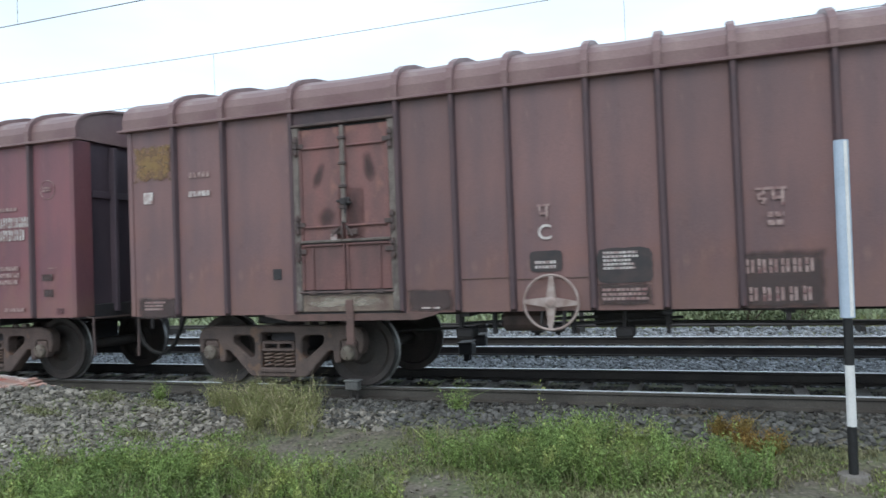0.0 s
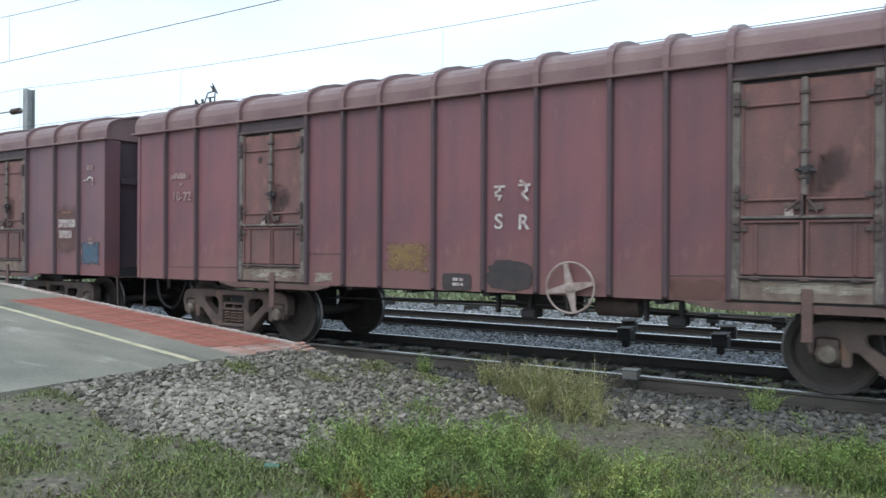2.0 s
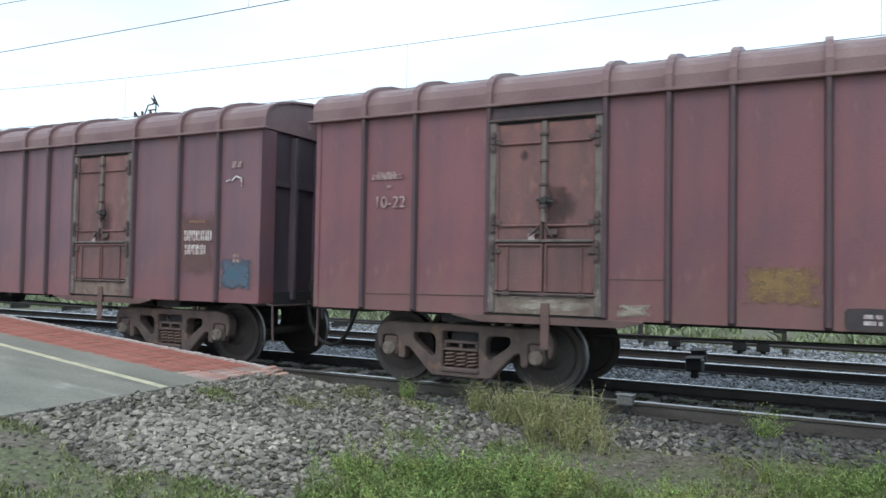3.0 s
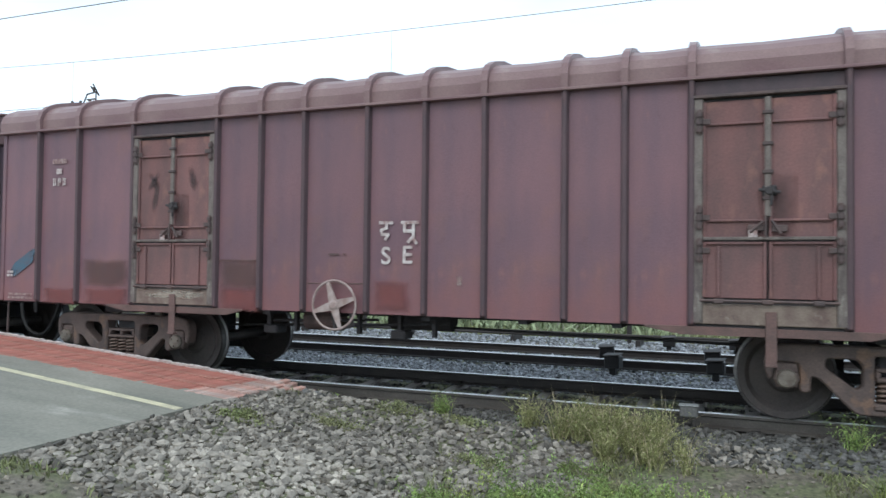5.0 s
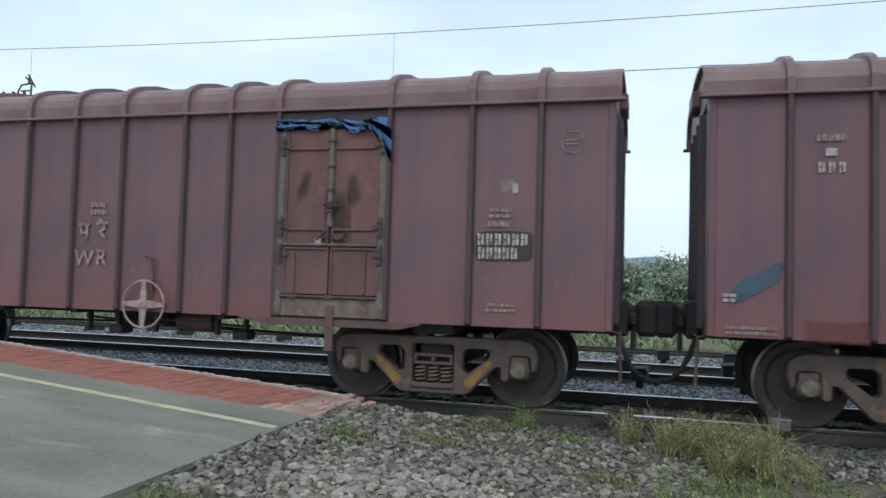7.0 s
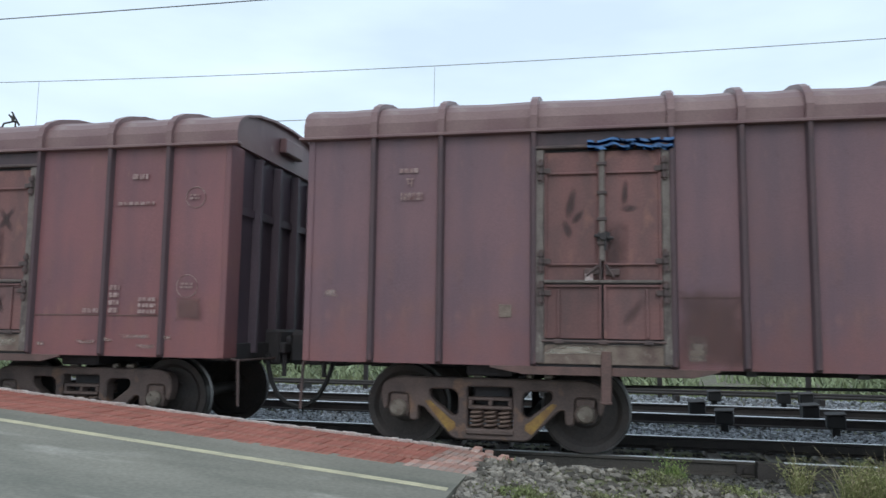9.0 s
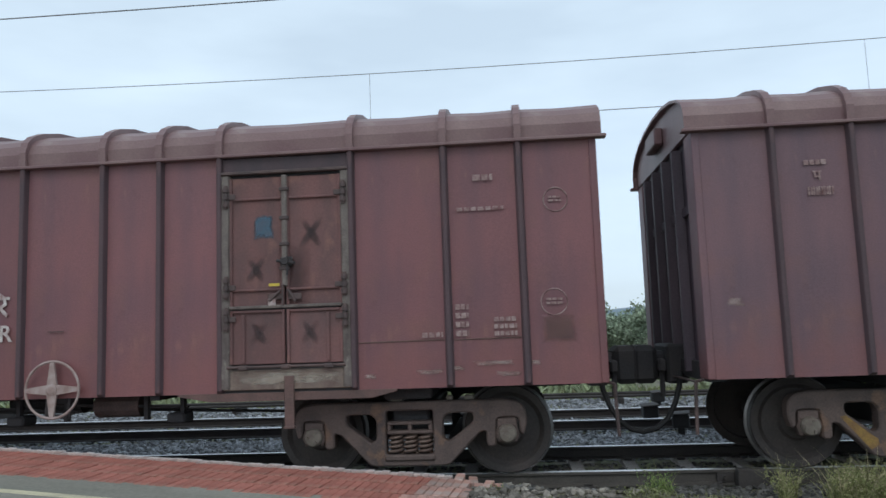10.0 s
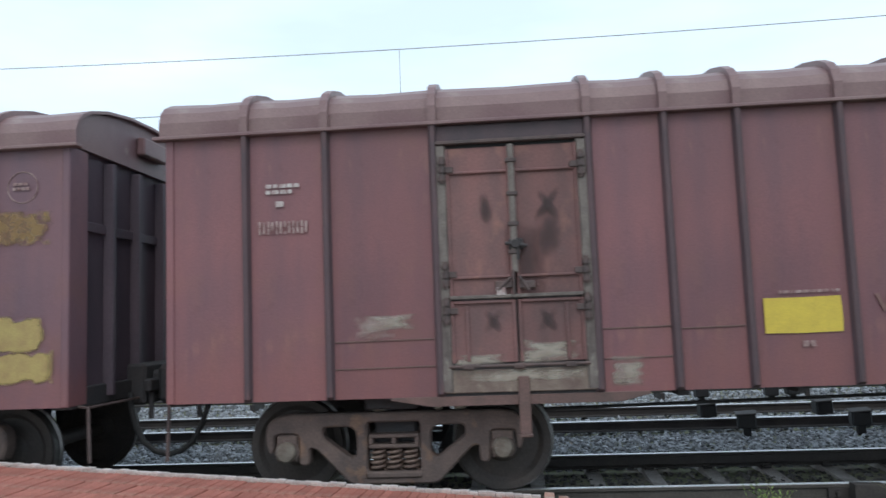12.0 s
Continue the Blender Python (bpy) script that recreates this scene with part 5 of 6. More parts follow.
patch(c, 6.14, 0.99, blot(0.45, 0.35, 0.04, 57), PAINTS["rust"], "fresher rust-red paint patch")
bars(c, 5.53, 1.66, 0.29, 0.04, 1, SOOT, 0.2)
patch(c, 7.16, 1.29, blot(0.07, 0.12, 0.22, 59), FADED, "")
patch(c, 11.99, 1.35, blot(0.69, 0.88, 0.04, 60), PAINTS["brown"], "")
glyphs(c, 12.10, 1.83, 0.153, 6, WHITE, 0.091)
glyphs(c, 12.12, 1.63, 0.146, 5, WHITE, 0.081)
bars(c, 12.19, 2.13, 0.32, 0.07, 1, FADED_YELLOW, 0.05)
patch(c, 12.82, 1.17, blot(0.54, 0.37, 0.04, 64), BLUE, "blue painted patch")
bars(c, 13.04, 1.64, 0.15, 0.14, 2, FADED, 0.06)
bars(c, 12.99, 2.95, 0.21, 0.14, 1, FADED, 0.08)
script(c, 12.89, 2.58, 0.16, [(0.0, 0.6, 0.4, 0.7), (0.6, 0.6, 1.1, 1.0), (1.1, 1.0, 1.7, 0.8), (1.7, 0.8, 1.8, 0.1)], WHITE)
patch(c, 0.85, 0.94, blot(0.67, 0.21, 0.04, 68), PAINTS["rust"], "")
patch(c, 1.58, 1.20, blot(0.90, 0.36, 0.04, 69), PAINTS["plum"], "")
patch(c, 3.93, 1.23, blot(0.62, 0.34, 0.04, 70), PAINTS["plum"], "")
patch(c, 3.94, 0.94, blot(0.62, 0.28, 0.04, 71), PAINTS["rust"], "")
patch(c, 1.58, 0.95, blot(0.90, 0.22, 0.04, 72), PAINTS["rust"], "")
patch(b, 11.08, 0.96, blot(0.85, 0.22, 0.04, 73), SOLE, "")
patch(b, 8.99, 0.97, blot(0.62, 0.21, 0.04, 74), SOLE, "")
patch(d, 3.93, 0.99, blot(0.63, 0.74, 0.04, 75), PAINTS["plum"], "")
write(d, "R", 7.22, 1.52, 0.200, FADED)
write(d, "W", 6.96, 1.51, 0.201, FADED)
script(d, 7.14, 1.83, 0.215, RE, FADED)
script(d, 6.87, 1.83, 0.195, PA, FADED)
bars(d, 7.03, 2.31, 0.25, 0.19, 2, FADED, 0.05)
patch(d, 12.04, 1.67, blot(0.64, 0.33, 0.04, 81), BLACK, "black number panel")
glyphs(d, 12.07, 1.84, 0.129, 6, WHITE, 0.096)
glyphs(d, 12.08, 1.69, 0.129, 5, WHITE, 0.090)
bars(d, 12.17, 2.10, 0.30, 0.09, 1, FADED, 0.05)
bars(d, 12.19, 2.24, 0.27, 0.12, 2, FADED, 0.05)
patch(d, 12.29, 2.39, blot(0.19, 0.17, 0.22, 86), FADED, "")
patch(d, 12.44, 2.41, blot(0.06, 0.11, 0.04, 87), WHITE, "white paper scrap")
ring(d, 13.08, 2.95, 0.12, FADED)
bars(d, 12.18, 1.21, 0.35, 0.11, 2, FADED, 0.04)
script(d, 1.13, 2.83, 0.093, PA, FADED)
bars(d, 1.05, 3.04, 0.23, 0.08, 1, FADED, 0.04)
glyphs(d, 1.07, 2.69, 0.086, 5, FADED, 0.049)
plate(d, 2.14, 1.45, 0.13, 0.13, SILL, "small grey metal plate")
patch(d, 0.22, 1.65, blot(0.17, 0.09, 0.22, 94), FADED, "")
patch(e, 5.29, 1.41, [(0.0, 0.0), (0.32, -0.006), (0.64, 0.0), (0.645, 0.15), (0.638, 0.302), (0.31, 0.297), (0.0, 0.30)], YELLOW, "bright yellow painted panel")
bars(e, 5.42, 1.77, 0.53, 0.04, 1, FADED, 0.04)
write(e, "W", 6.91, 1.56, 0.165, WHITE)
write(e, "R", 7.31, 1.56, 0.175, WHITE)
script(e, 6.80, 1.81, 0.183, PA, WHITE)
script(e, 7.20, 1.81, 0.203, RE, WHITE)
write(e, "R", 6.50, 1.55, 0.177, FADED)
script(e, 6.40, 1.84, 0.189, RE, FADED_YELLOW)
write(e, "W", 6.33, 1.56, 0.161, PAINTS["brown"])
patch(e, 6.79, 1.23, blot(0.33, 0.39, 0.22, 104), FADED_YELLOW, "faded orange patch")
bars(e, 7.78, 1.65, 0.21, 0.02, 1, SOOT, 0.2)
bars(e, 5.59, 1.34, 0.11, 0.08, 1, FADED, 0.05)
ring(e, 13.03, 1.76, 0.13, FADED)
ring(e, 13.09, 2.78, 0.12, FADED)
bars(e, 12.10, 2.74, 0.59, 0.06, 1, FADED, 0.06)
bars(e, 12.43, 1.63, 0.25, 0.21, 3, FADED, 0.04)
bars(e, 11.71, 1.50, 0.25, 0.08, 1, FADED, 0.05)
bars(e, 12.05, 1.77, 0.13, 0.35, 4, FADED, 0.04)
patch(e, 12.91, 1.38, blot(0.31, 0.24, 0.04, 113), PAINTS["brown"], "")
bars(e, 12.27, 3.07, 0.25, 0.10, 1, FADED, 0.06)
patch(e, 11.11, 1.06, blot(0.14, 0.05, 0.22, 115), FADED, "")
patch(e, 11.61, 1.09, blot(0.33, 0.05, 0.22, 116), FADED, "")
patch(e, 11.95, 1.12, blot(0.18, 0.05, 0.22, 117), FADED, "")
patch(e, 12.16, 1.16, blot(0.50, 0.05, 0.22, 118), FADED, "")
patch(e, 12.41, 1.05, blot(0.28, 0.05, 0.22, 119), FADED, "")
patch(e, 12.76, 1.15, blot(0.12, 0.05, 0.22, 120), FADED, "")
bars(e, 0.95, 2.92, 0.31, 0.11, 2, WHITE, 0.05)
bars(e, 1.04, 2.76, 0.08, 0.08, 1, WHITE, 0.08)
glyphs(e, 0.88, 2.46, 0.119, 6, FADED, 0.078)
patch(e, 1.73, 1.48, blot(0.38, 0.20, 0.22, 124), FADED, "")
patch(e, 4.00, 1.04, blot(0.11, 0.17, 0.22, 125), FADED, "")
ring(g, 13.05, 3.02, 0.15, FADED)
patch(g, 12.50, 2.49, blot(0.85, 0.28, 0.04, 127), FADED_YELLOW, "faded yellow panel")
patch(g, 12.67, 1.49, blot(0.61, 0.30, 0.22, 128), DULL_YELLOW, "peeling yellow patch")
patch(g, 12.51, 1.20, blot(0.86, 0.27, 0.22, 129), DULL_YELLOW, "peeling yellow patch")


# ---- blue tarpaulin strips over two doors ----
def tarpaulin(w, x0, x1, hang):
    bm = bmesh.new()
    local = random.Random(int(x0 * 10))
    n = 26
    rows = []
    for j in range(5):
        row = []
        for i in range(n + 1):
            u = i / n
            fall = 0.10 + 0.07 * abs(noise.noise((u * 6, x0, 1))) + (0.42 * max(0, (u - 0.82) / 0.18) if hang else 0.0)
            y = -0.075 - 0.03 * noise.noise((u * 9, j * 0.7, x0)) - 0.012 * (j % 2)
            row.append(bm.verts.new((x0 + (x1 - x0) * u, y, 3.27 + 0.03 * noise.noise((u * 5, 3, x0)) - fall * j / 4)))
        rows.append(row)
    for j in range(4):
        for i in range(n):
            if local.random() > 0.06:
                bm.faces.new((rows[j][i], rows[j][i + 1], rows[j + 1][i + 1], rows[j + 1][i]))
    bmesh.ops.solidify(bm, geom=bm.faces[:], thickness=0.008)
    part("tarpaulin", bm, CLOTH, w, "torn blue tarpaulin strip").location = (0, SIDE, 0)


part("brake_lever", tube(bmesh.new(), [(0, 0, 0), (0.02, -0.01, 0.22), (-0.02, -0.01, 0.42), (-0.12, -0.01, 0.44)], 0.018), GRIME, d, "bent steel brake lever").location = (8.0, SIDE - 0.04, 1.2)
tarpaulin(d, 9.62, 11.06, True)
tarpaulin(d, 3.05, 3.90, False)
part("tag", box(bmesh.new(), -0.012, 0.10, -0.008, 0, 0.0, 0.03, 0.003), YELLOW, e, "yellow seal strap").location = (10.18, SIDE - 0.07, 2.02)
part("patch", slab(bmesh.new(), [(-0.03, -0.03), (0.2, -0.03), (0.2, 0.25), (-0.03, 0.25)], -0.001, 0.0), SOFT["blue_smear"], e, "blue paint daub").location = (10.02, SIDE - 0.031, 2.53)


# soot and lime rubbed on the doors
def smear(w, x, z, width, height, turn, material=SMEAR, lift=0.0255):
    ob = part("smear", slab(bmesh.new(), [(-width / 2, -height / 2), (width / 2, -height / 2), (width / 2, height / 2), (-width / 2, height / 2)], -0.0008, 0.0), material, w)
    ob.location, ob.rotation_euler = (x, SIDE - lift, z), (0, radians(turn), 0)


def cross(w, x, z, size):
    smear(w, x, z, 0.11, size, 36)
    smear(w, x, z, 0.11, size * 0.9, -34, SMEAR, 0.027)


for w, x, z, size in ((e, 10.60, 2.56, 0.46), (e, 10.02, 2.20, 0.36), (e, 10.05, 1.55, 0.34), (e, 10.58, 1.55, 0.36), (e, 3.50, 2.62, 0.42), (e, 2.98, 1.60, 0.30), (e, 3.46, 1.60, 0.32), (c, 2.86, 2.60, 0.36)):
    cross(w, x, z, size)
for w, x, z, width, height, turn in ((e, 3.50, 2.35, 0.26, 0.50, 4), (e, 2.95, 2.6, 0.14, 0.34, -8), (d, 2.88, 2.62, 0.12, 0.40, 10), (d, 2.84, 2.36, 0.12, 0.24, -20), (d, 2.95, 2.48, 0.10, 0.22, 40), (d, 3.42, 2.72, 0.09, 0.34, 3), (d, 3.46, 2.56, 0.22, 0.10, 0), (d, 3.50, 1.52, 0.14, 0.42, 34), (c, 3.50, 2.62, 0.16, 0.40, -18), (c, 2.90, 2.4, 0.14, 0.5, 8), (a, 2.86, 2.6, 0.16, 0.4, 20), (a, 3.52, 2.66, 0.2, 0.44, -12), (a, 2.95, 2.1, 0.3, 0.3, 0), (b, 2.95, 2.8, 0.14, 0.16, 0), (b, 3.45, 2.2, 0.3, 0.4, 0), (b, 10.6, 2.3, 0.3, 0.5, 0), (d, 9.98, 2.5, 0.2, 0.5, 12), (d, 10.6, 2.45, 0.22, 0.5, -10)):
    smear(w, x, z, width, height, turn)
# lime rubbed over sills, flaps and the foot of the side sheets
for w, x, z, width, height in ((e, 3.45, 1.33, 0.55, 0.22), (e, 2.85, 1.27, 0.50, 0.10), (e, 3.2, 1.13, 1.2, 0.12), (e, 2.05, 1.62, 0.5, 0.16), (e, 4.12, 1.13, 0.3, 0.30), (d, 2.9, 1.13, 0.7, 0.10), (d, 4.1, 1.15, 0.2, 0.3), (c, 3.2, 1.12, 1.1, 0.12), (a, 3.1, 1.10, 1.1, 0.14), (b, 3.2, 1.10, 1.1, 0.16), (b, 4.2, 1.07, 0.4, 0.16), (b, 10.4, 1.12, 1.2, 0.14), (e, 10.3, 1.10, 1.2, 0.14)):
    on_door = any(p < x < q for p, q in DOORS)
    smear(w, x, z, width, height, 0, LIMEWASH, (0.034 if z < 1.19 else 0.0275) if on_door else 0.0125)
# the weld beads of renewed lower strips
for w, x0, x1, z in ((e, 1.51, 2.50, 1.46), (e, 1.51, 2.50, 1.22), (e, 3.88, 4.55, 1.50), (e, 3.88, 4.55, 1.24), (e, 4.55, 5.18, 1.48), (e, 11.98, 12.74, 1.42), (e, 11.02, 11.98, 1.42), (d, 3.88, 4.55, 1.66), (c, 3.88, 4.55, 1.56), (c, 5.18, 6.04, 1.30), (b, 0.76, 1.51, 1.16), (b, 1.51, 2.50, 1.17), (b, 3.88, 4.55, 1.40), (b, 8.99, 9.64, 1.22), (b, 11.02, 11.98, 1.18), (a, 4.55, 5.18, 1.32), (a, 5.18, 6.04, 1.30), (a, 3.88, 4.55, 1.2)):
    part("weld_bead", rod(bmesh.new(), (x0 + 0.045, SIDE - 0.006, z), (x1 - 0.045, SIDE - 0.006, z + 0.006), 0.0065, 5), SOLE, w)


# ---- overhead line ----
def wire_curve(pts, r):
    cu = bpy.data.curves.new("wire", "CURVE")
    cu.dimensions, cu.bevel_depth, cu.bevel_resolution = "3D", r, 1
    sp = cu.splines.new("POLY")
    sp.points.add(len(pts) - 1)
    for p, q in zip(sp.points, pts):
        p.co = (*q, 1)
    tmp = new("wire", cu)
    me = bpy.data.meshes.new_from_object(tmp)
    bpy.data.objects.remove(tmp)
    me.materials.clear()
    me.materials.append(WIRE)
    return me


def overhead(y, contact, low, xs, label, middle, bow):
    """A sagging messenger wire with its contact wire on droppers."""
    t = thing("overhead_line", label, "overhead wire", "overhead lines of the tracks")
    span = lambda x: ((x - middle + 22.1) % 44.2) - 22.1
    sag = lambda x: low + bow * span(x) ** 2
    line = lambda x: contact + 0.3 * bow * span(x) ** 2
    part("messenger_wire", wire_curve([(x, y, sag(x)) for x in range(-70, 61, 2)], 0.007), WIRE, t)
    part("contact_wire", wire_curve([(x, y, line(x)) for x in range(-70, 61, 2)], 0.008), WIRE, t)
    for x in (-70, 60):
        bm = rod(bmesh.new(), (x, y + 2.4, -0.4), (x, y + 2.4, sag(x) + 0.4), 0.14, 8)
        rod(bm, (x, y + 2.4, sag(x)), (x, y, sag(x)), 0.04, 8)
        rod(bm, (x, y + 2.4, contact), (x, y, line(x)), 0.03, 8)
        part("support", bm, STEEL, t)
    for x in xs:
        part("dropper", wire_curve([(x, y, line(x)), (x, y, sag(x))], 0.004), WIRE, t)


overhead(0.838, 5.83, 6.75, (-20.0, -11.0, -2.1, 7.0, 16.0), "thin dark overhead wires above the first track", -0.6, 0.0021)
overhead(6.0, 5.62, 6.63, (-20.2, -11.3, -2.0, 7.4, 15.8), "thin dark overhead wires above the second track", 1.05, 0.00124)


def mast(x, y, height):
    t = thing("overhead_mast", "grey steel overhead line mast with insulators", "mast", at=(x, y, -0.3))
    bm = bmesh.new()
    box(bm, -0.15, 0.15, -0.15, -0.13, 0, height)
    box(bm, -0.15, 0.15, 0.13, 0.15, 0, height)
    box(bm, -0.012, 0.012, -0.13, 0.13, 0, height)
    part("post", bm, STEEL, t)
    part("arm", rod(bmesh.new(), (-0.15, 0, height - 0.75), (-2.6, 0, height - 0.70), 0.03), STEEL, t)
    bm = bmesh.new()
    for i in range(6):
        c = -0.65 - 0.09 * i
        rod(bm, (c, 0, height - 0.742), (c - 0.05, 0, height - 0.742), 0.12, 12)
    part("insulator", bm, mat("brown_porcelain", (0.10, 0.065, 0.05), 0.3), t)


mast(-21.05, 6.8, 7.7)


def switchgear():
    """A pole-top switch: a bent frame of bars and short insulators."""
    t = thing("pole_switch", "dark pole-top switch with insulators on a lattice post", "switch", at=(-19.5, 14.0, -0.5))
    bm = bmesh.new()
    for x, y in ((-0.2, -0.2), (0.2, -0.2), (0.2, 0.2), (-0.2, 0.2)):
        rod(bm, (x, y, 0), (x * 0.8, y * 0.8, 8.3), 0.035, 6)
    for i in range(12):
        s = 1 if i % 2 else -1
        rod(bm, (-0.2 * s, -0.2, 0.6 * i + 0.3), (0.2 * s, -0.2, 0.6 * i + 0.9), 0.02, 5)
    part("post", bm, DARK, t)
    bm = bmesh.new()
    for p, q in (((-1.2, 0, 8.55), (0.4, 0, 8.55)), ((-0.5, 0, 8.3), (-0.1, 0, 9.25)), ((-0.1, 0, 9.25), (0.55, 0, 9.35)), ((0.55, 0, 9.35), (0.5, 0, 8.4)), ((0.5, 0, 9.3), (0.15, 0, 9.75)), ((0.3, 0, 9.9), (0.75, 0, 9.1)), ((-1.2, 0, 8.9), (-0.9, 0, 8.5)), ((-0.1, 0, 8.9), (0.5, 0, 8.9))):
        rod(bm, [p[0] * 0.75, 0, 8.3 + (p[2] - 8.3) * 0.62], [q[0] * 0.75, 0, 8.3 + (q[2] - 8.3) * 0.62], 0.03, 6)
    part("frame", bm, DARK, t)
    for x, z in ((-0.85, 8.45), (-0.4, 8.45), (0.1, 8.45), (0.3, 8.95)):
        part("insulator", rod(bmesh.new(), (x, 0, z), (x - 0.03, 0, z + 0.2), 0.055, 10), mat("dark_porcelain", (0.06, 0.05, 0.045), 0.3), t)


switchgear()


# ---- black and white marker post ----
def marker_post():
    t = thing("marker_post", "thin black and white banded post with pale blue top", "post", at=(9.80, -1.78, -0.36))
    z = [0.0, 0.43, 0.92, 1.30, 2.73]
    for k, (a, b2, m) in enumerate(zip(z, z[1:], (POLE_BLACK, POLE_WHITE, POLE_BLACK, POLE_BLUE))):
        r = 0.036 if k < 3 else 0.056
        part("band", rod(bmesh.new(), (0.008 * a, 0, a), (0.008 * b2, 0, b2), r, 14), m, t)
    part("stripe", rod(bmesh.new(), (0.035, -0.045, 1.31), (0.045, -0.045, 2.72), 0.016, 8), POLE_WHITE, t)
    part("footing", lathe(bmesh.new(), [(0.14, -0.06), (0.12, 0.05)], (0, 0), 12), KERB, t).rotation_euler = (radians(90), 0, 0)


marker_post()


# ---- beyond the tracks: grass, bushes, another platform, trees and hills ----
far_platform = thing("far_platform", "distant low grey platform", "platform", kind="structure")
part("slab", box(bmesh.new(), 13.5, 60, 15.5, 22, -0.5, 0.42, 0.02), CONCRETE, far_platform)


def leaves(places, size, spread, per, up=0.0, slim=0.45):
    """Many small pointed leaves round each place, as one list of vertices and faces."""
    p = np.repeat(np.array(places), per, 0)
    n = len(p)
    p = p + rng.normal(0, 1, (n, 3)) * spread
    d = rng.normal(0, 1, (n, 3))
    d[:, 2] += up
    d /= np.linalg.norm(d, axis=1)[:, None]
    e = np.cross(d, rng.normal(0, 1, (n, 3)))
    e /= np.linalg.norm(e, axis=1)[:, None]
    s = size * rng.uniform(0.55, 1.4, (n, 1))
    v = np.stack([p, p + d * s * 0.5 + e * s * slim * 0.5, p + d * s, p + d * s * 0.5 - e * s * slim * 0.5], 1)
    return v.reshape(-1, 3)


def quads(name, v, material, label, category, kind="stuff", parent=None):
    me = bpy.data.meshes.new(name)
    me.from_pydata(v.tolist(), [], np.arange(len(v)).reshape(-1, 4).tolist())
    me.materials.append(material)
    ob = new(name, me)
    ob.parent = parent
    return tagged(ob, label, category, kind=kind)


def blades(places, height, lean, width=0.008):
    """Grass blades: narrow quads that taper and bend."""
    p = np.array(places)
    n = len(p)
    h = height * rng.uniform(0.45, 1.3, (n, 1))
    a = rng.uniform(0, 2 * np.pi, n)
    side = np.stack([np.cos(a), np.sin(a), 0 * a], 1) * width
    tilt = rng.normal(0, lean, (n, 3)) * h
    tilt[:, 2] = 0
    top = p + tilt + np.concatenate([np.zeros((n, 2)), h], 1)
    mid = p + tilt * 0.35 + np.concatenate([np.zeros((n, 2)), h * 0.6], 1)
    v = np.stack([p - side, p + side, mid + side * 0.8, mid - side * 0.8, mid - side * 0.8, mid + side * 0.8, top + side * 0.15, top - side * 0.15], 1)
    return v.reshape(-1, 3)


def spots(k, x0, x1, y0, y1, test, lift=0.0):
    out = []
    while len(out) < k:
        x, y = rng.uniform(x0, x1), rng.uniform(y0, y1)
        if test(x, y):
            out.append((x, y, ground_z(x, y) + lift))
    return out


def weedy(x, y):
    """Where the tall green weeds grow."""
    ragged = 0.85 + 0.8 * noise.noise((x * 1.1, y * 1.3, 21)) + 0.7 * noise.noise((x * 2.6, y * 2.6, 2))
    near_heap = ((x - 4.1) / 1.1) ** 2 + ((y + 3.75) / 0.95) ** 2
    by_post = ((x - 7.75) / 1.35) ** 2 + ((y + 1.95) / 0.55) ** 2
    between = ((x - 5.6) / 1.1) ** 2 + ((y + 3.1) / 0.7) ** 2 + 0.55
    return min(near_heap, by_post, between) < ragged


WEEDS = spots(480, 1.2, 9.5, -5.6, -1.45, weedy)
for k in range(0, 480, 8):
    group = WEEDS[k:k + 8]
    stems, leaf_at = [], []
    for x, y, z in group:
        tall = (0.13 + 0.26 * rng.random() ** 2) * (0.6 if 4.8 < x < 6.2 and y > -4 else 1.0) * max(0.55, 1.0 + 1.1 * noise.noise((x * 1.9, y * 1.9, 6)))
        for s in range(5):
            h = tall * rng.uniform(0.5, 1.25)
            lx, ly = rng.normal(0, 0.4 * h, 2)
            bx, by = rng.normal(0, 0.06, 2)
            for j in range(9):
                f = ((j + 1) / 9) ** 0.8
                leaf_at.append((x + bx + lx * f, y + by + ly * f, z + h * f))
            stems.append((x + bx, y + by, z))
    x0, y0, z0 = group[0]
    w = thing("weed", "leafy green weeds growing in the earth", "weed", "weeds beside the track")
    quads("foliage", leaves(leaf_at, 0.028, 0.02, 11, 0.7, 0.3), LEAF, "", "", "", w)
    quads("stem_tuft", blades([(x + rng.normal(0, 0.07), y + rng.normal(0, 0.07), z) for x, y, z in group for _ in range(14)], 0.22, 0.4, 0.004), TURF, "", "", "stuff", w)


